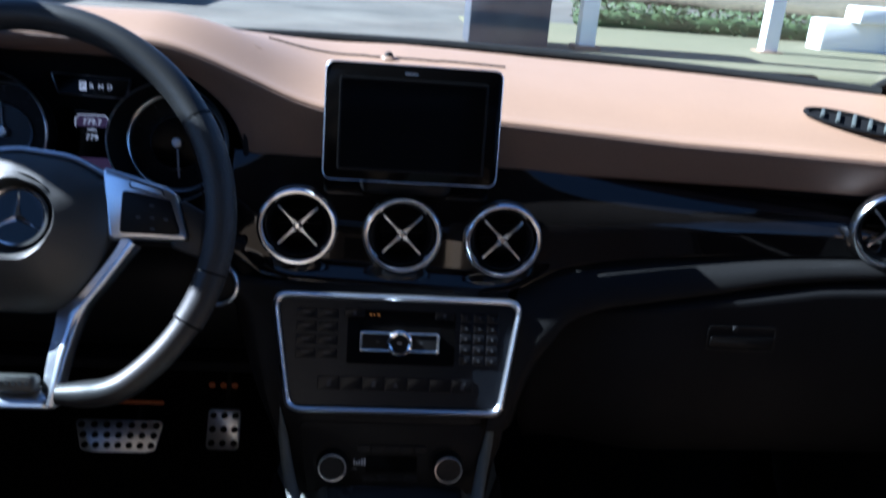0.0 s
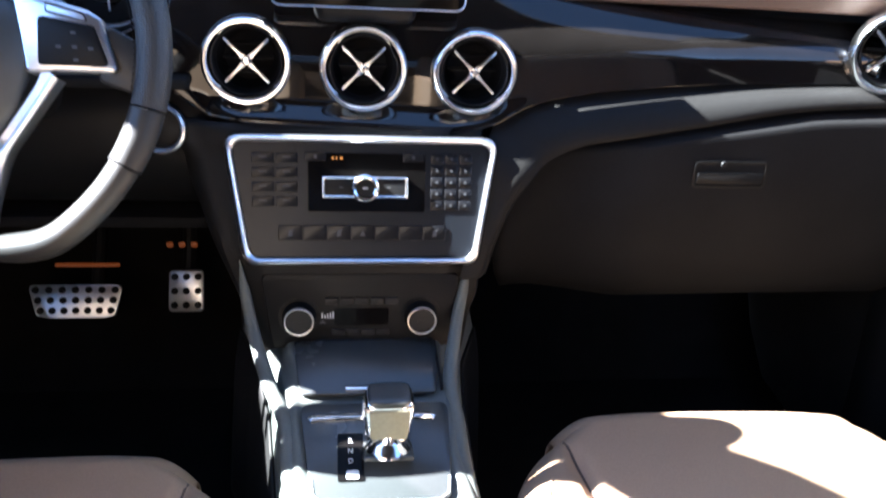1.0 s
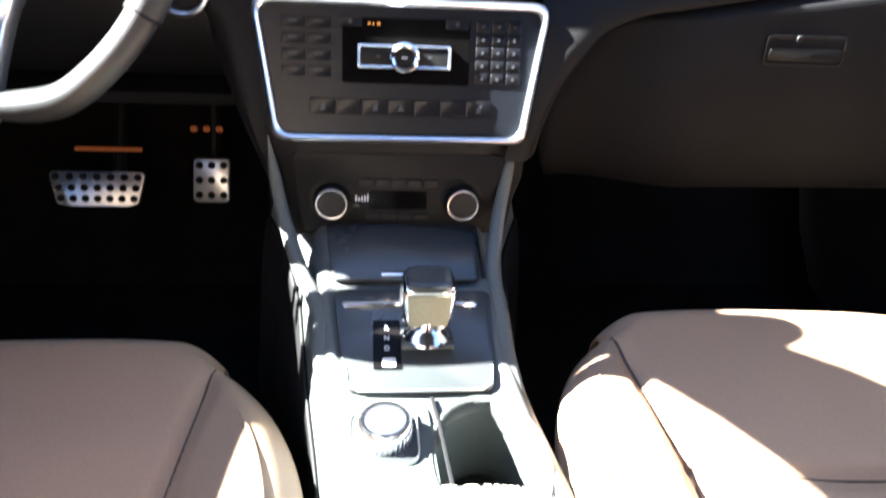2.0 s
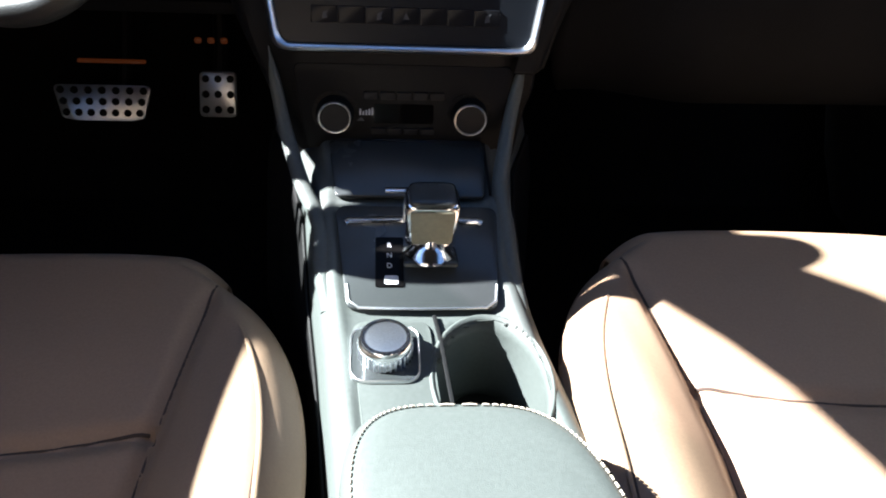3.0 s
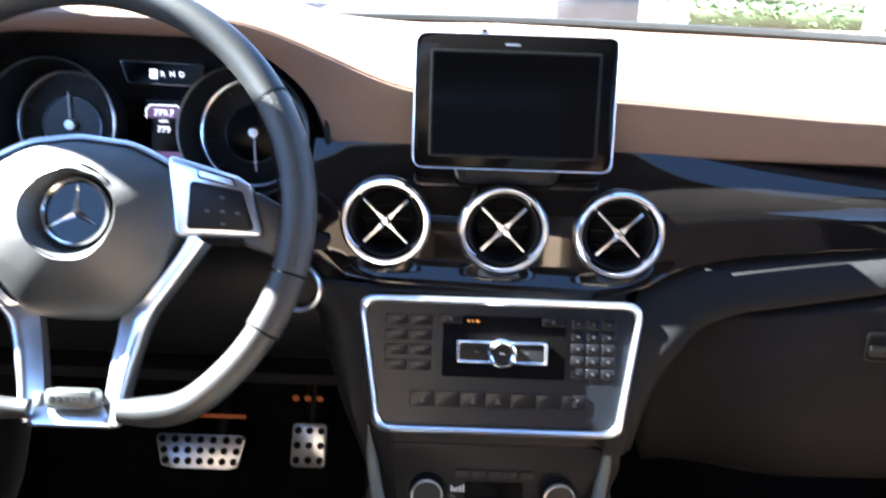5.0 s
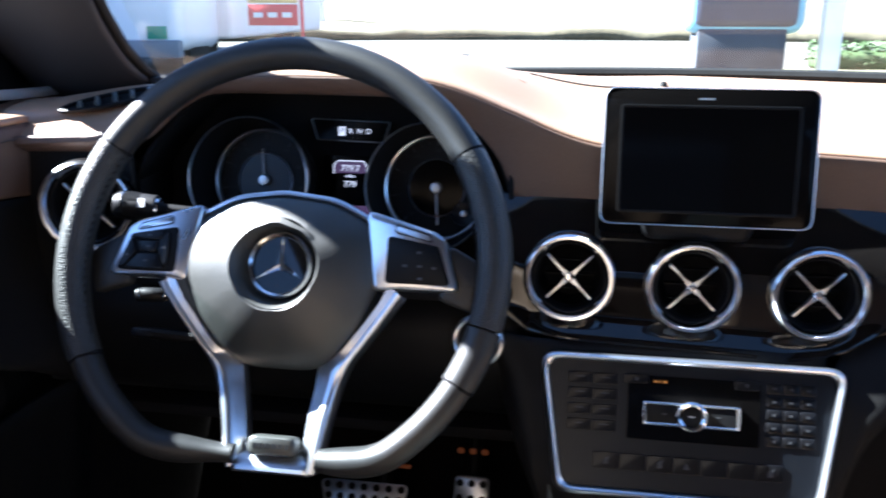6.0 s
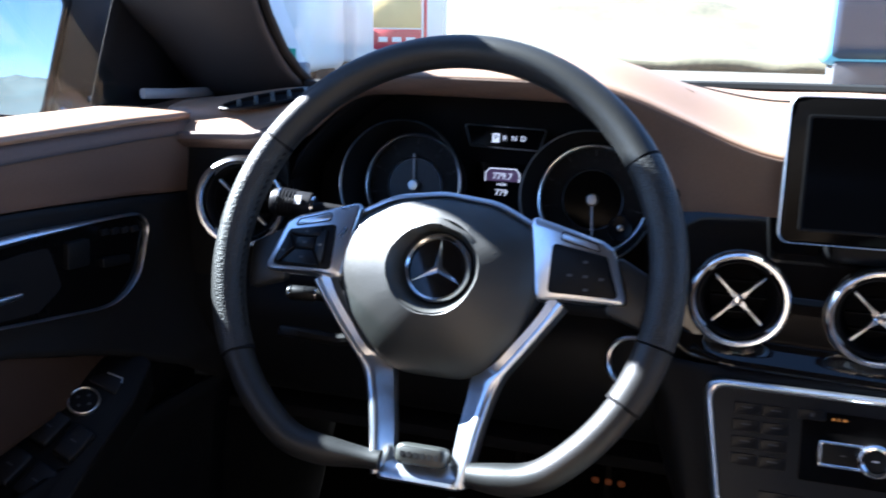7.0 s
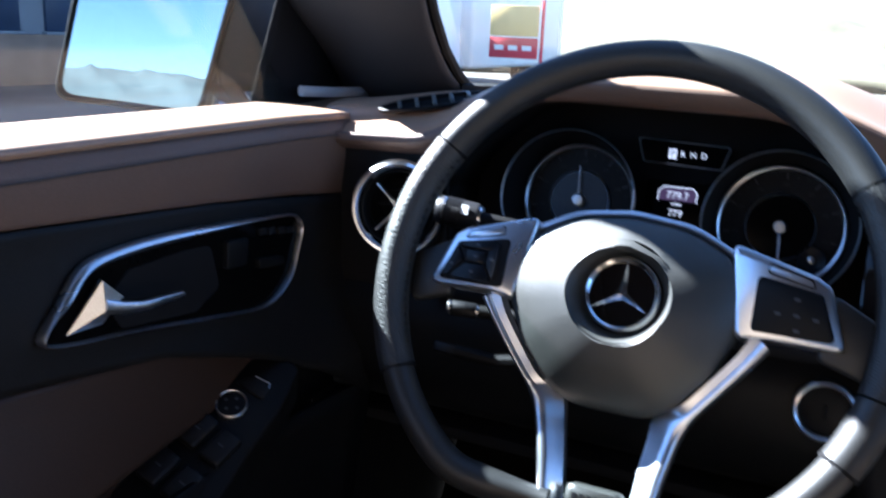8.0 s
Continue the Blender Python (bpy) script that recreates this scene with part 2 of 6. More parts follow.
def plane_at(origin, normal, up=(0, 0, 1)):
    """The pose whose local z is the normal and whose local y points up along the plane."""
    z = Vector(normal).normalized()
    x = Vector(up).cross(z).normalized()
    y = z.cross(x)
    return Matrix.Translation(origin) @ Matrix((x, y, z)).transposed().to_4x4()


def writing(name, text, size, m, mat, parent, label="", depth=0.0003):
    cu = bpy.data.curves.new(name, "FONT")
    cu.body, cu.size, cu.align_x, cu.align_y, cu.extrude = text, size, "CENTER", "CENTER", depth
    cu.materials.append(mat)
    ob = new(name, cu)
    bpy.context.view_layer.update()
    me = bpy.data.meshes.new_from_object(ob)
    bpy.data.objects.remove(ob)
    me.transform(m)
    ob = new(name, me)
    ob.parent = parent
    if parent.type == "EMPTY":
        ob.matrix_parent_inverse = parent.matrix_basis.inverted()
    if label:
        ob["label"] = label
    return ob


def smooth01(x, a, b):
    t = max(0.0, min(1.0, (x - a) / (b - a)))
    return t * t * (3 - 2 * t)


def lerp(table, x):
    """The value at x on a line through (x, value) rows."""
    for (x0, v0), (x1, v1) in zip(table, table[1:]):
        if x <= x1:
            t = max(0.0, min(1.0, (x - x0) / (x1 - x0)))
            return v0 + (v1 - v0) * t
    return table[-1][1]


def bent(pts, v):
    """A smooth run through points, v from 0 to 1."""
    k = len(pts) - 1
    f = min(k - 1e-6, v * k)
    i = int(f)
    t = f - i
    p0, p1, p2, p3 = (Vector(pts[max(0, min(k, i + d))]) for d in (-1, 0, 1, 2))
    return 0.5 * (2 * p1 + (p2 - p0) * t + (2 * p0 - 5 * p1 + 4 * p2 - p3) * t * t + (3 * p1 - p0 - 3 * p2 + p3) * t ** 3)


# ---- the car's shell ----
def windscreen_foot(x):
    return 1.29 - 0.45 * x * x


# Upper runs, out of view, are bent to put shadows on seats and wheel.
PILLAR_FRONT = [(-0.625, 1.130, 1.025), (-0.622, 1.058, 1.065), (-0.618, 0.990, 1.145), (-0.612, 0.955, 1.235), (-0.606, 0.925, 1.278), (-0.600, 0.888, 1.288), (-0.596, 0.862, 1.304), (-0.593, 0.842, 1.330), (-0.586, 0.800, 1.378), (-0.565, 0.690, 1.432)]
PILLAR_REAR = [(-0.795, 1.130, 1.035), (-0.790, 1.075, 1.075), (-0.783, 1.005, 1.125), (-0.768, 0.935, 1.185), (-0.748, 0.880, 1.240), (-0.722, 0.855, 1.280), (-0.700, 0.803, 1.311), (-0.672, 0.719, 1.341), (-0.640, 0.570, 1.368)]


def pillar_inner(s):
    """A point on the windscreen side of the driver's front pillar, from its foot (0) to the roof (1)."""
    return along(PILLAR_FRONT, s)


def pillar_outer(s):
    return along(PILLAR_REAR, s)


def along(pts, s):
    """A smooth run through points, straight on before the first."""
    if s < 0:
        return Vector(pts[0]) + (Vector(pts[1]) - Vector(pts[0])) * s * (len(pts) - 1)
    return bent(pts, min(1.0, s))


def mirror_x(p):
    return Vector((-p[0], p[1], p[2]))


def build_shell():
    for name, flip in (("a_pillar_driver", False), ("a_pillar_passenger", True)):
        root = thing(name, "dark grey moulded windscreen pillar trim", "pillar", kind="structure", at=(0.65 if flip else -0.65, 1.1, 1.02))

        def face(u, v):
            a, b = pillar_inner(v * 1.04 - 0.04), pillar_outer(v * 1.04 - 0.04)
            p = a.lerp(b, u)
            bulge = math.sin(math.pi * u)
            p += Vector((0.020 - 0.006 * v, -0.035 + 0.027 * smooth01(v, 0.04, 0.25), -0.008)) * bulge
            return mirror_x(p) if flip else p

        part("pillar_trim", sheet(face, 14, 16), PILLAR, root, thick=-0.012 if flip else 0.012)
        seal = [pillar_inner(v / 20 * 1.04 - 0.04) + Vector((0.004, 0.004, 0.0)) for v in range(21)]
        part("rubber_seal", tube([mirror_x(p) if flip else p for p in seal], 0.006, 8), RUBBER, root)

    screen = thing("windscreen", "clear raked windscreen glass", "windscreen", kind="structure", at=(0, 1.2, 1.03))

    def pane(u, v):
        x = (u - 0.5) * 2
        a = Vector((x * 0.63, windscreen_foot(x * 0.63) + 0.065, 0.998 + 0.006 * (1 - x * x)))
        b = Vector((x * 0.565, 0.66 + 0.04 * (1 - x * x), 1.405 + 0.02 * (1 - x * x)))
        p = a.lerp(b, v)
        return p + Vector((0, 0, 0.045 * math.sin(math.pi * v)))

    ob = part("pane", sheet(pane, 24, 12), GLASS, screen, thick=0.003)
    lip = [(x / 20 * 0.62, windscreen_foot(x / 20 * 0.62) - 0.004, 1.024 + 0.004 * (1 - (x / 20) ** 2)) for x in range(-20, 21)]
    part("black_edge_seal", tube(lip, (0.010, 0.007), 8), RUBBER, screen)

    roof = thing("roof", "dark fabric headliner", "roof", kind="structure", at=(0, -0.4, 1.38))

    def lining(u, v):
        x = (u - 0.5) * 2
        y = 0.69 - 1.97 * v
        z = 1.412 + 0.03 * (1 - x * x) * (0.4 + math.sin(math.pi * v)) - 0.090 * v * v
        return Vector((x * 0.565, y - 0.02 * x * x, z))

    part("headliner", sheet(lining, 20, 20), HEADLINER, roof, thick=-0.03)
    for s in (-1, 1):
        rail = [(s * (0.585 + 0.02 * math.sin(math.pi * k / 20)), 0.66 - 1.90 * k / 20, 1.402 - 0.032 * abs(k / 10 - 0.7) ** 2) for k in range(21)]
        part("roof_rail", tube(rail, (0.045, 0.030), 10), PILLAR, roof)

    for name, s in (("b_pillar_driver", -1), ("b_pillar_passenger", 1)):
        root = thing(name, "dark grey door pillar trim", "pillar", kind="structure", at=(s * 0.68, -0.12, 0.3))
        part("pillar_trim", tube([(s * 0.72, -0.08, 0.32), (s * 0.76, -0.08, 0.95), (s * 0.70, -0.12, 1.20), (s * 0.62, -0.15, 1.38)], lambda t: (0.03, 0.07 - 0.02 * t), 12, up=(s, 0, 0)), PILLAR, root)
    for name, s in (("c_pillar_driver", -1), ("c_pillar_passenger", 1)):
        root = thing(name, "dark grey rear quarter trim", "pillar", kind="structure", at=(s * 0.6, -1.2, 0.9))
        part("quarter_trim", sheet(lambda u, v: Vector((s * (0.70 - 0.14 * v + 0.01 * u), -0.95 - 0.75 * u * (1 - 0.5 * v) - 0.15 * v, 0.98 + (0.34 - 0.12 * u) * v)), 6, 6), PILLAR, root, thick=0.02)
        part("lower_side", sheet(lambda u, v: Vector((s * 0.715, -0.6 - 1.1 * u, 0.28 + 0.72 * v)), 4, 4), DARK, root, thick=0.02)

    back = thing("rear_wall", "dark rear shelf and wall behind the rear seats", "wall", kind="structure", at=(0, -1.6, 0.3))
    part("parcel_shelf", rbox((1.42, 0.55, 0.03), (0, -1.42, 0.97), 0.01), DARK, back)
    part("rear_bulkhead", rbox((1.44, 0.03, 0.75), (0, -1.70, 0.62), 0.005), DARK, back)
    rear = thing("rear_window", "dark tinted sloping rear window", "window", kind="structure", at=(0, -1.5, 1.0))
    ob = part("pane", sheet(lambda u, v: Vector(((u - 0.5) * (1.2 - 0.15 * v), -1.70 + 0.43 * v, 0.985 + 0.335 * v)), 8, 6), REARGLASS, rear, thick=0.004)

    floor = thing("floor", "dark carpeted cabin floor", "floor", kind="structure", at=(0, 0, 0.24))
    part("carpet", sheet(lambda u, v: Vector(((u - 0.5) * 1.44, 1.55 - 3.25 * v, 0.24 + 0.30 * smooth01(1.55 - 3.25 * v, 1.22, 1.52))), 12, 40), CARPET, floor, thick=0.02)
    part("firewall", sheet(lambda u, v: Vector(((u - 0.5) * 1.44, 1.53 - 0.05 * v, 0.5 + 0.5 * v)), 6, 8), CARPET, floor, thick=0.02)
    for name, sx in (("footwell_side_driver", -1), ("footwell_side_passenger", 1)):
        k = thing(name, "dark carpeted footwell side", "wall", kind="structure", at=(sx * 0.71, 1.2, 0.3))
        part("kick_panel", rbox((0.02, 0.66, 0.76), (sx * 0.735, 1.29, 0.60), 0.006), CARPET, k)
        part("door_sill", rbox((0.06, 1.75, 0.16), (sx * 0.70, 0.05, 0.30), 0.02, seg=3), DARK, k)
    part("scuttle", sheet(lambda u, v: Vector(((u - 0.5) * 1.44, windscreen_foot((u - 0.5) * 1.44) + 0.02 + 0.22 * v, 1.005 - 0.02 * v)), 20, 3), MATT, floor, thick=0.01)
    tunnel = thing("tunnel", "dark carpeted centre tunnel", "tunnel", kind="structure", at=(0, 0.5, 0.24))
    part("tunnel_cover", rbox((0.20, 1.3, 0.24), (0.0, 0.8, 0.34), 0.05, seg=4), CARPET, tunnel)

    rs = thing("rear_bench", "tan leather rear bench", "bench", at=(0, -0.9, 0.25))
    part("seat_pad", rbox((1.26, 0.5, 0.26), (0, -0.85, 0.40), 0.06, seg=4), SEAT, rs)
    part("backrest", rbox((1.24, 0.15, 0.62), (0, -1.12, 0.72), 0.06, m=Matrix.Translation((0, -1.12, 0.5)) @ pose(0, 0, 0, -18) @ Matrix.Translation((0, 1.12, -0.5)), seg=4), SEAT, rs)


build_shell()


# ---- dashboard ----
EDGE_Z = [(-0.72, 0.990), (-0.60, 0.994), (0.10, 0.986), (0.30, 0.976), (0.72, 0.968)]
EDGE_Y = [(-0.72, 0.925), (-0.60, 0.935), (-0.30, 0.945), (-0.15, 0.960), (0.15, 0.960), (0.40, 0.950), (0.72, 0.925)]
TRIM_TOP = [(-0.19, 0.938), (0.13, 0.936), (0.37, 0.922), (0.56, 0.915)]
TRIM_LOW = [(-0.19, 0.836), (-0.150, 0.812), (0.088, 0.802), (0.134, 0.811), (0.167, 0.826), (0.194, 0.834), (0.248, 0.844), (0.322, 0.852), (0.40, 0.857), (0.56, 0.860)]


def hood(x):
    return 0.060 * smooth01(x, -0.60, -0.46) * (1 - smooth01(x, -0.28, -0.07))


def in_hood(x):
    """How far the front edge is cut out for the instruments, as an arch."""
    f = abs(x + 0.366) / 0.196
    return (1 - f ** 5) ** 0.5 if f < 1 else 0.0


def dash_profile(x):
    h = hood(x)
    ze, ye, yw = lerp(EDGE_Z, x) + h, lerp(EDGE_Y, x), windscreen_foot(x)
    low = (0.930 + 0.044 * (1 - smooth01(x, -0.56, -0.52))) * (1 - in_hood(x)) + (ze - 0.016) * in_hood(x)
    top = max(1.022, 0.2 * h + 1.026 - 0.02 * abs(x)) - 0.014 * (1 - smooth01(x, -0.71, -0.60))
    lip = 1 - smooth01(x, -0.56, -0.48)
    return [(yw + 0.075, top - 0.022), (yw - 0.02, top), (yw * 0.66 + ye * 0.34, top * 0.7 + ze * 0.3 + 0.010), (yw * 0.33 + ye * 0.67, top * 0.3 + ze * 0.7 + 0.012 + 0.2 * h),
            (ye + 0.030 + 0.006 * lip, ze + 0.004 + 0.002 * lip), (ye + 0.006 + 0.008 * lip, ze + 0.001 - 0.002 * lip), (ye, ze - 0.005 - 0.005 * lip), (ye + 0.004, (ze - 0.012) * 0.7 + low * 0.3), (ye + 0.010, low)]


def build_dash():
    dash = thing("dashboard", "tan leather topped dashboard with piano black trim and black lower half", "dashboard", at=(0, 1.0, 0.5))

    def top(u, v):
        x = -0.71 + 1.42 * u
        y, z = bent(dash_profile(x), v)
        return Vector((x, y, z))

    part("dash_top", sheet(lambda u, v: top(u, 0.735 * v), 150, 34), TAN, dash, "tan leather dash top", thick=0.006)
    # Front face is coloured darker than the top for the shade on it.
    part("dash_front", sheet(lambda u, v: top(u, 0.735 + 0.265 * v), 150, 12), SHADETAN, dash, "tan leather front edge, toned for shade", thick=0.006)

    # inside of the instrument hood
    def cowl(u, v):
        x = -0.56 + 0.39 * u
        z = lerp(EDGE_Z, x) + hood(x) - 0.016 - 0.004 * v
        return Vector((x, lerp(EDGE_Y, x) + 0.014 + 0.10 * v, 0.93 + (z - 0.93) * in_hood(x) - 0.003))

    part("hood_lining", sheet(cowl, 30, 6), MATT, dash, thick=0.003)
    for x in (-0.562, -0.172):
        part("hood_cheek", rbox((0.006, 0.10, 0.13), (x, 1.010, 0.895), 0.002), MATT, dash)
    part("hood_floor", rbox((0.40, 0.16, 0.012), (-0.366, 0.99, 0.845), 0.004), MATT, dash)

    # piano black band with the openings of the vents
    vents = [(-0.1125, 0.866), (0.0, 0.862), (0.1105, 0.861)]

    def band_at(u, v):
        x = -0.185 + 0.735 * u
        zt, zl = lerp(TRIM_TOP, x), lerp(TRIM_LOW, x)
        z = zt + (zl - zt) * v
        y = 0.966 - 0.036 * math.sin(math.pi / 2 * min(1, v * 1.6)) - 0.006 * v - 0.018 * smooth01(v, 0.84, 1.0) * (1 - smooth01(abs(x), 0.11, 0.19))
        return Vector((x, y, z))

    bm = sheet(band_at, 260, 46)
    gone = [f for f in bm.faces if any(math.hypot(f.calc_center_median().x - a, f.calc_center_median().z - b) < 0.0365 for a, b in vents)]
    bmesh.ops.delete(bm, geom=gone, context="FACES")
    part("gloss_trim", bm, GLOSS, dash, "piano black trim band", thick=0.003)

    def left_face(u, v):
        x = -0.70 + 0.145 * u
        return Vector((x, 0.945 - 0.003 * v, 0.978 - 0.173 * v))

    bm = sheet(left_face, 40, 44)
    gone = [f for f in bm.faces if math.hypot(f.calc_center_median().x + 0.600, f.calc_center_median().z - 0.917) < 0.041]
    bmesh.ops.delete(bm, geom=gone, context="FACES")
    part("left_face", bm, SOFT, dash, thick=0.004)

    # soft black lower half: it flares from the flank of the centre stack into the passenger shelf
    inner = [(0.100, 0.852, 0.664), (0.111, 0.868, 0.708), (0.118, 0.882, 0.748), (0.124, 0.897, 0.788), (0.142, 0.918, 0.812), (0.194, 0.930, 0.833), (0.248, 0.936, 0.845), (0.322, 0.937, 0.853), (0.450, 0.938, 0.859), (0.700, 0.938, 0.862)]
    crease = [(0.127, 0.862, 0.664), (0.138, 0.869, 0.706), (0.151, 0.877, 0.736), (0.169, 0.883, 0.761), (0.190, 0.887, 0.782), (0.225, 0.889, 0.799), (0.271, 0.890, 0.808), (0.352, 0.892, 0.822), (0.476, 0.894, 0.842), (0.700, 0.896, 0.852)]

    def lower(u, v):
        a, b = bent(inner, u), bent(crease, u)
        g = smooth01(u, 0.30, 0.65)
        m1 = a.lerp(b, 0.35) + Vector((0, -0.004, 0.003 * g))
        m2 = a.lerp(b, 0.75) + Vector((0, -0.006 + 0.002 * g, 0.006 * g))
        c1 = b + Vector((0.004 * (1 - g), 0.007 + 0.003 * (1 - g), -0.006 * g - 0.001))
        c2 = b + Vector((0.008 * (1 - g), 0.045 + 0.040 * (1 - g), -0.010 * g - 0.002))
        return bent([a, m1, m2, b, c1, c2], v) + Vector((0, 0.0075 * smooth01(u, 0.30, 0.45), 0))

    part("lower_pad", sheet(lower, 90, 26), PADGREY, dash, "soft black lower dash pad", thick=0.003)

    def glove(u, v):
        x = 0.150 + 0.535 * u
        zs = lerp([(0.15, 0.735), (0.17, 0.762), (0.19, 0.782), (0.225, 0.799), (0.271, 0.808), (0.352, 0.822), (0.476, 0.842), (0.70, 0.852)], x) - 0.009
        pts = [(0.930, 0.0), (0.901, 0.015), (0.894, 0.08), (0.890, 0.36), (0.908, 0.68), (0.955, 0.92), (1.03, 1.0)]
        y, d = bent(pts, v)
        return Vector((x + 0.035 * smooth01(v, 0.5, 1) * (1 - u), y + 0.035 * (1 - smooth01(x, 0.16, 0.31)), zs + (0.56 - zs) * d))

    door = part("glovebox_door", sheet(glove, 40, 30), MATT, dash, "black glovebox door", thick=0.006)
    mh = plane_at((0.388, 0.8885, 0.769), (0, -1, 0.03))
    part("latch_recess", band(rounded(rect(0.082, 0.030), 0.006), rounded(rect(0.076, 0.024), 0.005), 0.0008, mh, crown=0.0003, z0=-0.0012), DARK, door)
    part("latch", prism(rounded(rect(0.074, 0.012, 0, -0.004), 0.004), 0.0016, mh, bevel=0.0007, z0=-0.001), DARK, door)
    part("lock_barrel", lathe([(0.0, 0.0015), (0.0030, 0.0015), (0.0034, 0.0)], 16, mh @ Matrix.Translation((-0.01, 0.012, 0))), KEYGREY, door)

    # knee panel on the driver's side
    def knee(u, v):
        x = -0.70 + 0.55 * u
        pts = [(0.945, 0.83), (0.93, 0.80), (0.935, 0.75), (0.975, 0.70), (1.06, 0.672), (1.15, 0.668)]
        y, z = bent(pts, v)
        return Vector((x, y, z))

    part("dash_end", sheet(lambda u, v: Vector((-0.690 - 0.105 * u, 0.957 + 0.19 * v, 0.993 + 0.008 * u + 0.010 * v)), 6, 8), TAN, dash, thick=0.006)
    part("dash_end", sheet(lambda u, v: Vector((0.690 + 0.105 * u, 0.957 + 0.19 * v, 0.975 + 0.02 * u + 0.010 * v)), 6, 8), TAN, dash, thick=0.006)
    part("knee_panel", sheet(knee, 24, 24), DARK, dash, thick=0.006)
    # Unseen box, added to keep stray sun out of the passenger footwell.
    part("stack_light_block", rbox((0.27, 0.22, 0.34), (0, 1.045, 0.655), 0.02), MATT, dash)
    part("dash_back", rbox((1.40, 0.02, 0.42), (0, 1.16, 0.80), 0.005), MATT, dash)
    # Out-of-view panel, added to stop sun leaking in behind the dash.
    part("cowl", rbox((1.50, 0.30, 0.012), (0, 1.37, 0.962), 0.004), MATT, dash)
    part("under_dash", rbox((1.40, 0.25, 0.015), (0, 1.12, 0.655), 0.004), MATT, dash)

    # centre stack body round the audio unit
    def stack(u, v):
        z = 0.808 - 0.241 * v
        w = lerp([(0.0, 0.185), (0.15, 0.158), (0.5, 0.137), (0.8, 0.112), (1.0, 0.106)], v)
        y = lerp([(0.0, 0.912), (0.5, 0.868), (0.56, 0.864), (1.0, 0.852)], v)
        s = (u - 0.5) * 2
        if s > 0:
            w = min(w, 0.119)
        a = abs(s)
        if a < 0.72:
            return Vector((s / 0.72 * w, y + 0.012 * smooth01(a, 0.5, 0.72), z))
        t = (a - 0.72) / 0.28
        return Vector((math.copysign(w + 0.018 * math.sin(t * 1.57) + (0.05 * (1 - v) ** 2 * t if s < 0 else -0.012 * t), s), y + 0.012 + 0.13 * (1 - math.cos(t * 1.57)) + 0.02 * t, z))

    part("stack_surround", sheet(stack, 80, 30), SOFT, dash, "soft black centre stack", thick=0.004)
    return dash


dashboard = build_dash()


def build_top_details():
    g = thing("centre_speaker_grille", "tan slotted grille in the top of the dashboard", "grille", at=(0, 1.13, 1.02))

    def line(x):
        best = min(range(101), key=lambda k: abs(bent(dash_profile(x), k / 250)[0] - (1.150 - 0.10 * x * x)))
        return bent(dash_profile(x), best / 250)

    pts = []
    for k in range(31):
        x = -0.17 + 0.30 * k / 30
        y, z = line(x)
        pts.append((x, y, z + 0.0006))
    part("slot", tube(pts, (0.0032, 0.0012), 6), MATT, g)
    y, z = line(-0.02)
    s = thing("light_sensor", "small dark dome sensor on the dash top", "sensor", at=(-0.02, y, z))
    part("dome", lathe([(0.0, 0.009), (0.004, 0.0075), (0.006, 0.003), (0.0068, 0.0)], 20, Matrix.Translation((-0.02, y - 0.006, z))), DARK, s)
    part("collar", lathe([(0.0068, 0.003), (0.0095, 0.0015), (0.0105, 0.0)], 20, Matrix.Translation((-0.02, y - 0.006, z))), TAN, s)
    for name, sx in (("defroster_outlet_driver", -1), ("defroster_outlet_passenger", 1)):
        d = thing(name, "oval dark defroster outlet with upright fins", "air outlet", group="defroster outlets", at=(sx * 0.615, 1.0, 1.0))
        x0 = -0.598 if sx < 0 else 0.530
        f = lambda x, v: Vector((x, *bent(dash_profile(x), v)))
        k0 = min(range(100), key=lambda k: abs(f(x0, k / 125).y - (0.995 if sx < 0 else 1.008)))
        p0 = f(x0, k0 / 125)
        nrm = (f(x0 + 0.02, k0 / 125) - f(x0 - 0.02, k0 / 125)).cross(f(x0, k0 / 125 - 0.03) - f(x0, k0 / 125 + 0.03))
        nrm = nrm if nrm.z > 0 else -nrm
        m = plane_at(p0 + nrm.normalized() * 0.002, nrm, up=(sx * 0.45, 0.89, 0))
        oval = [(0.058 * math.cos(a), 0.019 * math.sin(a)) for a in (2 * math.pi * k / 40 for k in range(40))]
        inner = [(0.052 * math.cos(a), 0.0145 * math.sin(a)) for a in (2 * math.pi * k / 40 for k in range(40))]
        part("frame", band(oval, inner, 0.004, m, crown=0.001), DARK, d)
        part("well", prism(inner, 0.0005, m), MATT, d)
        for k in range(5):
            part("fin", rbox((0.004, 0.028 - 0.006 * abs(k - 2), 0.007), ((k - 2) * 0.018, 0, 0.002), 0.001, m), CONSOLE, d)


build_top_details()


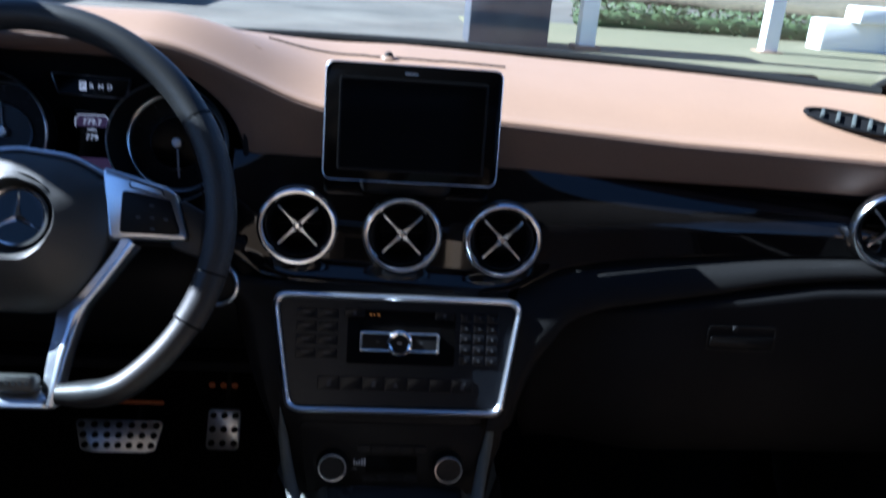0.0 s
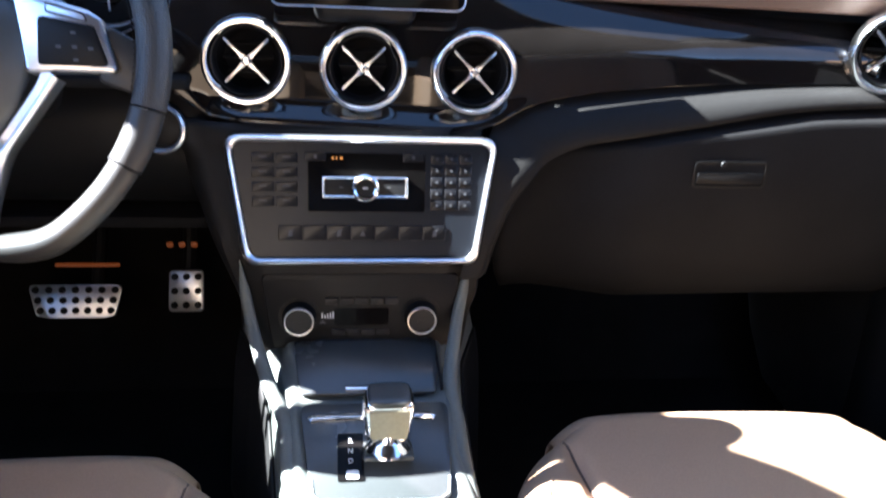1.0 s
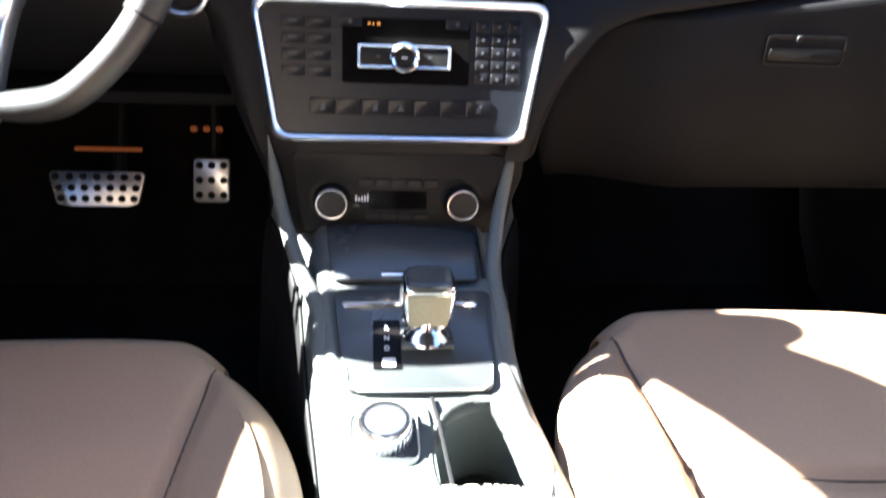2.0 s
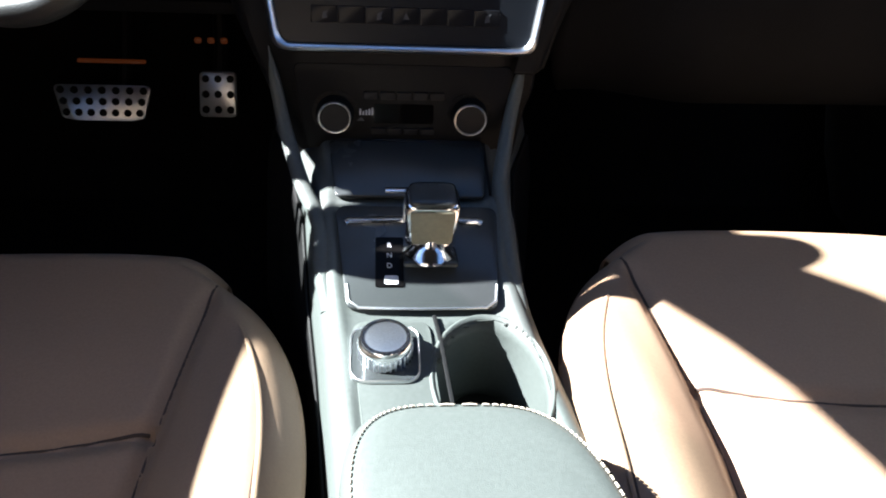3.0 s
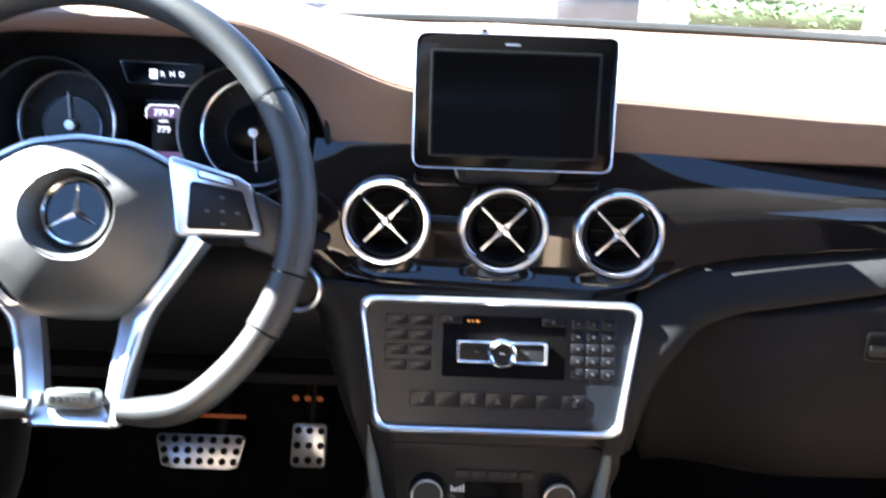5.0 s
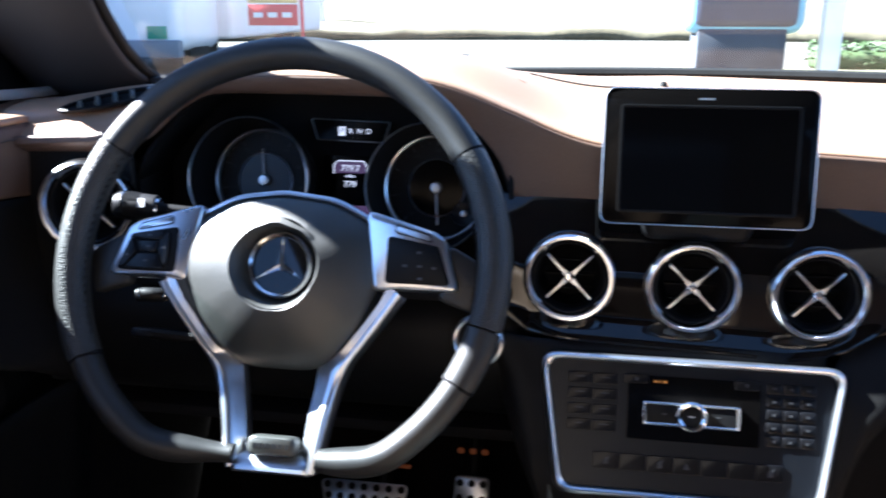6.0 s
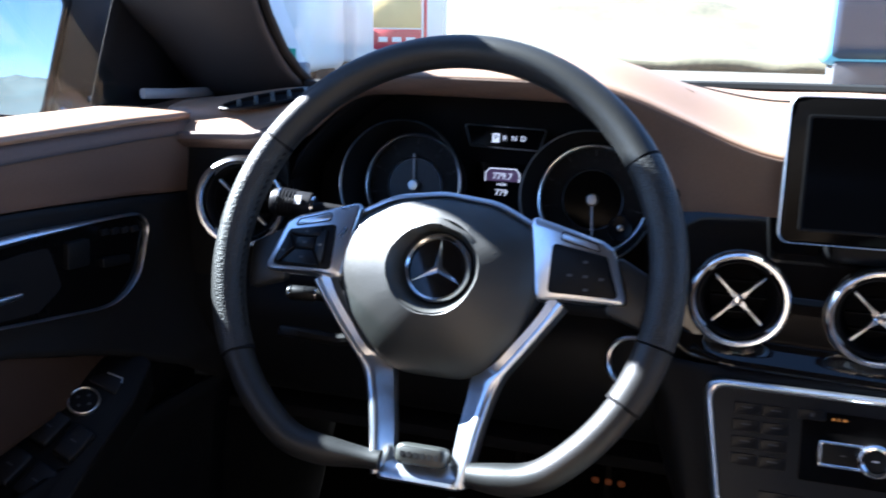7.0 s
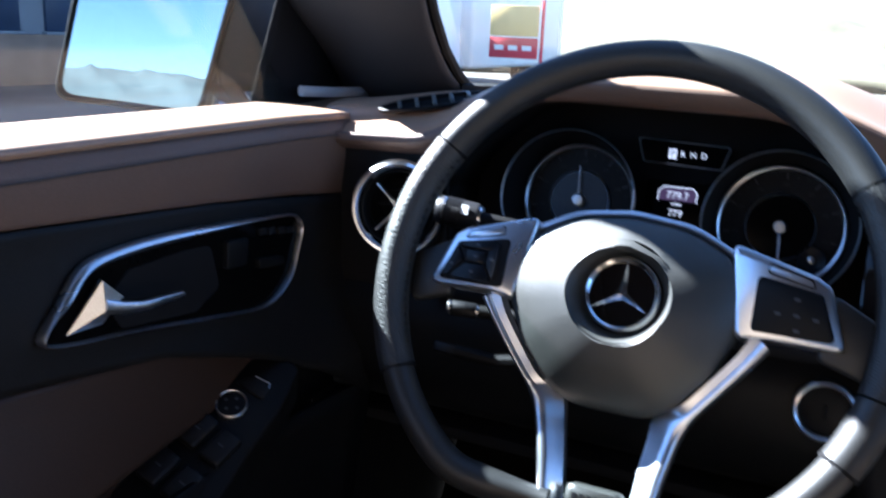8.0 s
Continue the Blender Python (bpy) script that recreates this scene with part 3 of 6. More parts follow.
# ---- round vents ----
def build_vents():
    v = thing("air_vent", "round air vent with chrome ring and silver cross", "air vent", group="round air vents")
    part("ring", lathe([(0.0338, -0.006), (0.0342, 0.004), (0.0354, 0.0085), (0.0375, 0.0112), (0.0398, 0.0115), (0.0420, 0.0095), (0.0434, 0.005), (0.0438, -0.004)], 64), CHROME, v, "chrome ring")
    part("inner_ring", lathe([(0.0300, -0.012), (0.0310, -0.001), (0.0328, 0.002), (0.0346, 0.0015), (0.0348, -0.006)], 56), DARK, v)
    part("bowl", lathe([(0.0305, 0.0), (0.0300, -0.018), (0.024, -0.030), (0.0, -0.033)], 48), MATT, v)
    for k in range(3):
        part("louvre", rbox((0.048 - 0.008 * abs(k - 1), 0.0014, 0.010), (0, (k - 1) * 0.014, -0.018), 0.0005), DARK, v)
    for k in range(4):
        a = radians(45 + 90 * k)
        arm = [(0.002, -0.0030), (0.006, -0.0021), (0.012, -0.0013), (0.029, -0.0012), (0.0300, 0.0), (0.029, 0.0012), (0.012, 0.0013), (0.006, 0.0021), (0.002, 0.0030)]
        part("blade", prism(arm, 0.005, pose(0, 0, -0.003, 0, 0, math.degrees(a)), bevel=0.001), SATIN, v, "silver blade")
    part("hub", lathe([(0.0, 0.0042), (0.0030, 0.0038), (0.0044, 0.0022), (0.0048, -0.004)], 20), CHROME, v)
    lean = (0, -1, 0.10)
    places = [((-0.1125, 0.927, 0.866), lean), ((0.0, 0.925, 0.862), lean), ((0.1105, 0.925, 0.861), lean), ((-0.597, 0.922, 0.918), (0.25, -1, 0.05)), ((0.548, 0.915, 0.897), (-0.35, -1, 0.08))]
    v.matrix_basis = plane_at(*places[1])
    for k in (0, 2, 3, 4):
        copy_thing(v, plane_at(*places[k]) @ Matrix.Scale(1.1 if k == 3 else 1.0, 4))


build_vents()


# ---- screen on the dash ----
def build_screen():
    at = (0.004, 0.927, 0.9822)
    s = thing("infotainment_screen", "black free-standing screen with a thin chrome edge, switched off", "screen", at=(0, 0.97, 0.92))
    m = plane_at(at, (0, -0.985, 0.155)) @ Matrix.Scale(0.964, 4)
    out = rounded(rect(0.1905, 0.1265), 0.011)
    part("case", prism(rounded(rect(0.190, 0.126), 0.011), 0.014, m, z0=-0.016), DARK, s)
    part("chrome_edge", band(out, rounded(rect(0.1882, 0.1242), 0.010), 0.0068, m, crown=0.0006, z0=-0.004), SATIN, s, "thin chrome edge")
    part("bezel", prism(rounded(rect(0.188, 0.124), 0.010), 0.004, m, bevel=0.0012, z0=-0.002), GLASSBLACK, s)
    part("display", prism(rounded(rect(0.154, 0.094, 0.0, -0.002), 0.002), 0.0006, m, z0=0.0021), GLASSBLACK, s, "dark glass display")
    part("display_frame", band(rounded(rect(0.160, 0.100, 0, -0.002), 0.003), rounded(rect(0.154, 0.094, 0, -0.002), 0.002), 0.0012, m, crown=0.0003, z0=0.002), DARK, s)
    part("badge_bar", prism(rect(0.014, 0.0018, -0.004, 0.0535), 0.0004, m, z0=0.002), WHITEMARK, s)
    part("foot", rbox((0.10, 0.075, 0.05), (0.001, 0.965, 0.928), 0.012, seg=3), DARK, s)


build_screen()


# ---- audio unit ----
def build_audio():
    m = plane_at((0, 0.8755, 0.742), (0, -0.939, 0.343))
    a = thing("audio_unit", "dark audio unit with silver frame, button rows and centre dial", "car radio", at=(0, 0.88, 0.68))
    quad = lambda t, b, h: [(-b, -h), (b, -h), (t, h), (-t, h)]
    part("frame", band(rounded(quad(0.1365, 0.1170, 0.0645), 0.016), rounded(quad(0.1290, 0.1105, 0.0575), 0.012), 0.011, m, crown=0.0035, z0=-0.004), SATIN, a, "satin silver frame")
    part("fascia", prism(rounded(quad(0.1295, 0.111, 0.058), 0.011), 0.004, m, z0=-0.004), PANELGREY, a)
    part("display", prism(rounded(rect(0.116, 0.058, 0.004, 0.018), 0.002), 0.0012, m), GLASSBLACK, a, "dark display window")
    k = lambda w, h, x, y, mat=KEYBLACK, d=0.0012, name="button": part(name, prism(rounded(rect(w, h, x, y), 0.0014, 3), d, m, bevel=0.0005), mat, a)
    for r in range(4):
        for c in range(2):
            b = k(0.0212, 0.0100, -0.0980 + 0.0230 * c, 0.0415 - 0.0143 * r)
            part("legend", prism(rect(0.008, 0.0012, -0.0980 + 0.0230 * c, 0.0425 - 0.0143 * r), 0.0002, m, z0=0.0012), FAINTMARK, b)
    for x in (-0.047, 0.050):
        b = k(0.021, 0.0085, x, 0.0435, d=0.0020)
        part("legend", prism(rect(0.003, 0.003, x, 0.0435), 0.0002, m, z0=0.0020), FAINTMARK, b)
    for r in range(5):
        for c in range(3):
            b = k(0.0126, 0.0094, 0.0740 + 0.0145 * c, 0.0425 - 0.0117 * r)
            part("legend", prism(rect(0.0025, 0.0022, 0.0740 + 0.0145 * c, 0.0425 - 0.0117 * r), 0.0002, m, z0=0.0012), FAINTMARK, b)
    for i in range(7):
        x = -0.0720 + 0.0240 * i
        b = k(0.0230, 0.0150, x, -0.0325)
        if i in (0, 2, 3, 6):
            mark = [(-0.003, -0.003), (0.003, -0.003), (0.0, 0.003)] if i == 3 else [(-0.002, -0.004), (0.003, -0.003), (0.002, 0.0), (0.004, 0.004), (-0.001, 0.002)]
            part("symbol", prism([(x + p, -0.0325 + q) for p, q in mark], 0.0002, m, z0=0.0012), FAINTMARK, b)
    for sgn, x in ((-1, -0.0215), (1, 0.0255)):
        w = part("rocker", prism(rounded(rect(0.036, 0.0185, x, 0.0135), 0.002), 0.005, m, bevel=0.001), DARK, a)
        part("rocker_frame", band(rounded(rect(0.038, 0.021, x, 0.0135), 0.002), rounded(rect(0.0325, 0.0160, x, 0.0135), 0.0015), 0.0062, m, crown=0.001), CHROME, w, "chrome frame")
        part("arrow", prism(rect(0.004, 0.0012, x, 0.0135), 0.0002, m, z0=0.005), FAINTMARK, w)
    dial = part("dial", lathe([(0.0, 0.0085), (0.0085, 0.0085), (0.0092, 0.0075)], 40, m @ Matrix.Translation((0.002, 0.0130, 0))), DARK, a)
    part("dial_ring", lathe([(0.0090, 0.004), (0.0094, 0.0105), (0.0115, 0.0115), (0.0134, 0.010), (0.0138, 0.0)], 40, m @ Matrix.Translation((0.002, 0.0130, 0))), CHROME, dial, "knurled chrome ring")
    part("dial_mark", prism(rect(0.005, 0.0014, 0.002, 0.0130), 0.0002, m, z0=0.0085), WHITEMARK, dial)
    for w, x in ((0.0022, -0.0300), (0.0014, -0.0262), (0.0030, -0.0215)):
        part("lit_mark", prism(rect(w, 0.0022, x, 0.0420), 0.0003, m, z0=0.0012), GLOW_AMBER, a, "amber lit mark")


build_audio()


# ---- climate panel ----
def build_climate():
    m = plane_at((0, 0.851, 0.6235), (0, -0.985, 0.17))
    c = thing("climate_panel", "black heating panel with two chrome-ringed knobs", "climate control", at=(0, 0.86, 0.58))
    part("fascia", prism(rounded([(-0.092, -0.038), (0.092, -0.038), (0.102, 0.044), (-0.102, 0.044)], 0.008), 0.006, m, z0=-0.006, bevel=0.001), DARK, c)
    for x in (-0.064, 0.062):
        mm = m @ Matrix.Translation((x, -0.003, 0))
        kn = part("knob", lathe([(0.0, 0.0136), (0.0130, 0.0136), (0.0138, 0.0125)], 40, mm), KEYGREY, c)
        part("knob_ring", lathe([(0.0134, 0.0130), (0.0140, 0.0148), (0.0148, 0.0150), (0.0154, 0.0140), (0.0155, 0.0115)], 40, mm), STEEL, kn, "thin silver ring")
        part("knob_skirt", lathe([(0.0154, 0.0122), (0.0168, 0.0090), (0.0172, 0.0)], 40, mm), DARK, kn)
        part("scale_ring", band([(0.0215 * math.cos(t), 0.0215 * math.sin(t)) for t in (2 * math.pi * i / 40 for i in range(40))], [(0.0178 * math.cos(t), 0.0178 * math.sin(t)) for t in (2 * math.pi * i / 40 for i in range(40))], 0.0006, mm), DARK, kn)
        for i in range(9):
            t = radians(20 + 140 * i / 8)
            part("scale_mark", prism(rect(0.0016, 0.0016, 0.0195 * math.cos(t), 0.0195 * math.sin(t)), 0.0003, mm, z0=0.0006), KEYGREY, kn)
        part("knob_mark", prism(rect(0.010, 0.0012, 0, 0), 0.0002, mm, z0=0.014), KEYGREY, kn)
    for i in range(5):
        part("button", prism(rounded(rect(0.0135, 0.007, -0.031 + 0.0155 * i, 0.015), 0.001, 3), 0.0025, m, bevel=0.0006), KEYGREY, c)
    for i in range(4):
        part("button", prism(rounded(rect(0.0135, 0.006, -0.024 + 0.0155 * i, -0.020), 0.001, 3), 0.0025, m, bevel=0.0006), KEYGREY, c)
    part("temperature_window", prism(rounded(rect(0.056, 0.019, 0.0, -0.003), 0.002), 0.0008, m), GLASSBLACK, c)
    lit = part("fan_mark", prism([(-0.0440, -0.0105), (-0.0365, -0.0105), (-0.0400, -0.0070)], 0.0006, m), FAINTMARK, c, "grey fan mark")
    for i in range(5):
        h = 0.0022 + 0.0012 * (i if i else 3)
        part("fan_bar", prism(rect(0.0016, h, -0.0405 + 0.0028 * i, -0.0045 + h / 2), 0.0008, m), WHITEMARK, lit, "white fan speed bar")



build_climate()


# ---- centre console ----
def axis(y):
    return lerp([(0.20, 0.055), (0.46, 0.048), (0.55, 0.034), (0.70, 0.010), (0.86, 0.002)], y)


def console_top(y):
    return lerp([(0.30, 0.548), (0.55, 0.548), (0.635, 0.550), (0.66, 0.553), (0.76, 0.579), (0.80, 0.583), (0.86, 0.588)], y)


def console_half(y):
    return lerp([(0.30, 0.100), (0.50, 0.094), (0.62, 0.088), (0.70, 0.086), (0.78, 0.090), (0.87, 0.104), (0.96, 0.135)], y)


CUP = (0.0630, 0.582)


def build_console():
    c = thing("centre_console", "black soft-touch centre console with cup holder and silver-edged selector panel", "console", at=(0, 0.6, 0.3))

    def body(u, v):
        y = 0.32 + 0.62 * v
        w, z, x0 = console_half(y), console_top(y), axis(y)
        up = -0.5 * smooth01(y, 0.76, 0.84)
        prof = [(-w - 0.030, 0.30), (-w - 0.016, z - 0.10), (-w - 0.004, z - 0.022 + 0.02 * up), (-w + 0.004, z - 0.003 + 0.02 * up), (-w + 0.014, z + 0.004 + 0.02 * up), (-w + 0.026, z + 0.001 - 0.01 * up), (-w * 0.4, z - 0.001),
                (w * 0.4, z - 0.001), (w - 0.026, z + 0.001 - 0.01 * up), (w - 0.014, z + 0.004 + 0.02 * up), (w - 0.004, z - 0.003 + 0.02 * up), (w + 0.004, z - 0.022 + 0.02 * up), (w + 0.016, z - 0.10), (w + 0.030, 0.30)]
        x, z = bent(prof, u)
        return Vector((x0 + x, y, z))

    bm = sheet(lambda u, v: body(0.135 + 0.73 * u, v), 90, 120)
    gone = []
    for f in bm.faces:
        p = f.calc_center_median()
        if p.z > 0.52 and (((p.x - CUP[0]) / 0.0440) ** 2 + ((p.y - CUP[1]) / 0.065) ** 2 < 1):
            gone.append(f)
    bmesh.ops.delete(bm, geom=gone, context="FACES")
    part("console_body", bm, CONSOLE, c, thick=0.003)
    for a in (0.0, 0.865):
        part("console_side", sheet(lambda u, v: body(a + 0.135 * u, v), 16, 60), SOFT, c, "black console side", thick=0.003)

    # cup holder well
    n = 40
    ring = [(math.cos(t), math.sin(t)) for t in (2 * math.pi * k / n for k in range(n))]
    m = Matrix.Translation((CUP[0], CUP[1], 0.548))
    # Well is coloured pale like the console to match its lit wall.
    well = part("cup_holder", sheet(lambda u, v: m @ Vector((0.0455 * math.cos(2 * math.pi * u) * (1 - 0.12 * v), 0.0665 * math.sin(2 * math.pi * u) * (1 - 0.12 * v), 0.002 - 0.085 * v)), n, 6, wrap=True), CONSOLE, c, "grey cup holder well", thick=0.002)
    part("cup_floor", prism([(0.0425 * a, 0.063 * b) for a, b in ring], 0.003, m, z0=-0.083), RUBBER, well)
    part("cup_rim", band([(0.0485 * a, 0.0700 * b) for a, b in ring], [(0.0435 * a, 0.0645 * b) for a, b in ring], 0.006, m, crown=0.002, z0=-0.001), CONSOLE, well)
    part("divider", rbox((0.060, 0.006, 0.030), (CUP[0], CUP[1] - 0.030, 0.525), 0.002), SOFT, well)
    part("clip", rbox((0.016, 0.012, 0.024), (CUP[0] - 0.012, CUP[1] - 0.038, 0.535), 0.004), DARK, well)

    # panel round the gear selector
    slope = (0, -0.27, 1)
    m = plane_at((0.011, 0.704, 0.5685), slope, up=(0, 1, 0))
    quad = [(-0.060, -0.053), (0.064, -0.053), (0.070, 0.052), (-0.072, 0.052)]
    panel = part("selector_panel", prism(rounded(quad, 0.010), 0.003, m, bevel=0.001), LIDGREY, c, "satin grey selector panel")
    part("panel_edge", tube([m @ Vector((x, y, 0.003)) for x, y in [(-0.060, -0.030), (-0.058, -0.046), (-0.050, -0.0525), (0.0, -0.0535), (0.054, -0.0525), (0.062, -0.046), (0.064, -0.030)]], 0.0012, 8), STEEL, panel, "thin metal edge strip")
    strip = [(-0.0635, 0.0320), (-0.0600, 0.0348), (-0.03, 0.0360), (0.03, 0.0362), (0.052, 0.0352), (0.056, 0.0320)]
    part("chrome_strip", tube([m @ Vector((x, y, 0.004)) for x, y in strip], (0.0040, 0.0026), 8), CHROME, panel, "bright chrome strip")
    gate = part("gate_plate", prism(rounded(rect(0.0235, 0.050, -0.0250, -0.0080), 0.002, 3), 0.0012, m, z0=0.003), GLASSBLACK, panel, "black gate plate")
    for i, ch in enumerate("RND"):
        writing("letter", ch, 0.0066, m @ Matrix.Translation((-0.0250, 0.0085 - 0.0105 * i, 0.0044)), WHITEMARK, gate)
    part("lit_letter", prism(rounded(rect(0.0115, 0.0085, -0.0235, -0.0265), 0.002, 3), 0.0004, m, z0=0.0042), WHITEMARK, gate, "white lit position mark")

    # lidded tray ahead of the selector
    mt = plane_at((0.004, 0.806, 0.5885), (0, -0.12, 1), up=(0, 1, 0))
    tray = part("tray_lid", prism(rounded([(-0.066, -0.040), (0.068, -0.040), (0.074, 0.040), (-0.074, 0.040)], 0.008), 0.003, mt, bevel=0.001), LIDGREY, c, "satin grey tray lid")
    part("lid_gap", tube([mt @ Vector((0.073, y, 0.002)) for y in (-0.036, 0.036)], 0.0012, 6), MATT, tray)
    part("lid_pull", rbox((0.044, 0.006, 0.004), (0, -0.034, 0.004), 0.0015, mt), CHROME, tray)

    # ridges that sweep from the console's edges up the sides of the centre stack
    for side in ([(axis(0.66) - 0.078, 0.66, 0.545), (axis(0.70) - 0.080, 0.70, 0.559), (axis(0.74) - 0.0815, 0.74, 0.572), (-0.090, 0.78, 0.584), (-0.101, 0.812, 0.596), (-0.110, 0.838, 0.613), (-0.117, 0.855, 0.641), (-0.123, 0.868, 0.678)], [(axis(0.66) + 0.078, 0.66, 0.545), (axis(0.70) + 0.080, 0.70, 0.559), (axis(0.74) + 0.0815, 0.74, 0.572), (0.087, 0.78, 0.586), (0.093, 0.815, 0.602), (0.099, 0.840, 0.620), (0.105, 0.856, 0.645), (0.112, 0.868, 0.680)]):
        part("side_ridge", tube([bent(side, k / 30) for k in range(31)], lambda t: ((0.0090 - 0.0035 * t) * (1 - 0.85 * smooth01(t, 0.86, 1)), (0.0075 - 0.003 * t) * (1 - 0.85 * smooth01(t, 0.86, 1))), 12), CONSOLE, c)
    # raised strip beside the controller
    part("controller_plinth", prism(rounded([(axis(0.50) - 0.072, 0.49), (axis(0.5) - 0.015, 0.49), (0.018, 0.644), (-0.045, 0.644)], 0.012), 0.0035, Matrix.Translation((0, 0, 0.548)), bevel=0.0015), CONSOLE, c)
    part("plinth_groove", tube([(0.022, 0.648, 0.553), (0.026, 0.62, 0.552), (0.031, 0.56, 0.551), (0.036, 0.50, 0.551)], 0.0018, 6), MATT, c)
    return c


build_console()


def build_selector():
    g = thing("gear_selector", "khaki leather and chrome gear selector lever", "gear lever", at=(0.02, 0.71, 0.57))
    lean = Matrix.Translation((0.020, 0.700, 0.572)) @ pose(0, 0, 0, -12, 0, 0)
    part("skirt", rbox((0.046, 0.036, 0.006), (0, 0, 0.001), 0.003, lean, seg=3), LIDGREY, g)
    part("collar", lathe([(0.0215, 0.002), (0.0205, 0.005), (0.0150, 0.010), (0.0115, 0.016), (0.0105, 0.024)], 28, lean), CHROME, g, "chrome collar")
    part("stem", rbox((0.020, 0.012, 0.030), (0, 0.002, 0.018), 0.004, lean, seg=3), CHROME, g)

    def shell(w0, w1, d):
        return [(-w0, -d), (w0, -d), (w1, d), (-w1, d)]

    # head: a forward-leaning block, chrome at the sides, leather on its face and top
    head = lean @ pose(0, 0.008, 0.015, 16, 0, 0)

    def block(w, d, h, z0, grow=1.08):
        def f(u, v):
            k = [0.80, 0.97, 1.0, 1.0, 0.97, 0.86, 0.55, 0.02][int(round(v * 7))]
            z = [0.0, 0.05, 0.15, 0.78, 0.90, 0.97, 1.0, 1.01][int(round(v * 7))]
            t = 2 * math.pi * u
            c, q = math.cos(t), math.sin(t)
            e = 2 / 5.0
            x, y = math.copysign(abs(c) ** e, c) * w, math.copysign(abs(q) ** e, q) * d
            g = 1 + (grow - 1) * z
            return head @ Vector((x * k * g, y * k, z0 + z * h))
        return sheet(f, 48, 7, wrap=True)

    part("grip_frame", block(0.0215, 0.0155, 0.046, 0.0), CHROME, g, "chrome lever frame", sharp=50)
    part("grip_face", prism(rounded([(-0.0165, 0.006), (0.0165, 0.006), (0.0185, 0.041), (-0.0185, 0.041)], 0.004), 0.003, head @ pose(0, -0.0140, 0, 90, 0, 0), bevel=0.0012), KHAKI, g, "khaki leather grip face")
    part("grip_cap", block(0.0192, 0.0145, 0.010, 0.0385, 1.02), LIDGREY, g, "satin grey cap", sharp=50)
    part("unlock_button", rbox((0.004, 0.012, 0.016), (-0.0215, 0.0, 0.028), 0.0015, head), SATIN, g)


build_selector()


def build_controller():
    at = Matrix.Translation((-0.018, 0.606, 0.552))
    k = thing("controller_knob", "silver rotary controller knob on a grey plinth", "control knob", at=(-0.018, 0.606, 0.552))
    part("well_edge", band(rounded(rect(0.054, 0.058), 0.014), rounded(rect(0.051, 0.055), 0.013), 0.003, at, crown=0.001), STEEL, k, "thin chrome surround")
    part("plinth", prism(rounded(rect(0.050, 0.054), 0.012), 0.002, at), LIDGREY, k)
    part("rim", lathe([(0.0205, 0.002), (0.0208, 0.015), (0.0203, 0.0190), (0.0190, 0.0205), (0.0160, 0.0205)], 48, at), CHROME, k, "polished rim")
    part("crown", lathe([(0.0, 0.0200), (0.012, 0.0202), (0.0165, 0.0198)], 48, at), STEEL, k, "satin silver cap")
    for i in range(32):
        t = 2 * math.pi * i / 32
        part("knurl", rbox((0.0012, 0.0012, 0.011), (0.0208 * math.cos(t), 0.0208 * math.sin(t), 0.0085), 0.0004, at), SATIN, k)


build_controller()


def build_armrest():
    a = thing("armrest", "padded black leather armrest with pale stitching", "armrest", at=(0.05, 0.35, 0.45))

    def pad(u, v):
        # u round the pad, v from the edge to the middle of the top
        t = 2 * math.pi * u
        cx, cy = math.cos(t), math.sin(t)
        e = 2 / 3.6
        px = math.copysign(abs(cx) ** e, cx)
        py = math.copysign(abs(cy) ** e, cy)
        r = [1.0, 1.02, 1.0, 0.955, 0.90, 0.6, 0.02]
        h = [-0.055, -0.02, 0.0, 0.010, 0.0135, 0.018, 0.020]
        k = v * 6
        i = min(5, int(k))
        f = k - i
        rr, hh = r[i] + (r[i + 1] - r[i]) * f, h[i] + (h[i + 1] - h[i]) * f
        return Vector((0.056 + 0.088 * px * rr - 0.03 * (py * rr), 0.365 + 0.157 * py * rr, 0.592 + hh))

    part("pad", sheet(pad, 72, 18, wrap=True), CONSOLE, a, "black leather pad", thick=0.002)
    line = [pad(k / 140, 0.53) + Vector((0, 0, 0.0012)) for k in range(140)]
    for k in range(0, 140):
        p, q = line[k], line[(k + 1) % 140]
        if p.y > 0.38:
            part("stitch", tube([p.lerp(q, 0.15), p.lerp(q, 0.5) + Vector((0, 0, 0.0006)), p.lerp(q, 0.8)], 0.0008, 5), STITCH, a)
    part("box", rbox((0.165, 0.28, 0.12), (0.056, 0.365, 0.50), 0.012, seg=3), SOFT, a)


build_armrest()


# ---- steering wheel ----
WHEEL = plane_at((-0.349, 0.800, 0.901), (0, -math.cos(radians(25)), math.sin(radians(25))))


def rim_point(a, r=0.1785):
    """The middle line of the rim at an angle (degrees, from the right, anticlockwise); flat at the bottom, proud of the spokes."""
    x, y = r * math.cos(radians(a)), r * math.sin(radians(a))
    if y < -0.138:
        y = -0.138 - 0.017 * math.tanh((-0.138 - y) / 0.017)
    near = 1 - smooth01(abs((a - 270 + 180) % 360 - 180), 9, 48)
    return Vector((x + 0.002, y + 0.003, 0.020 - 0.011 * near))


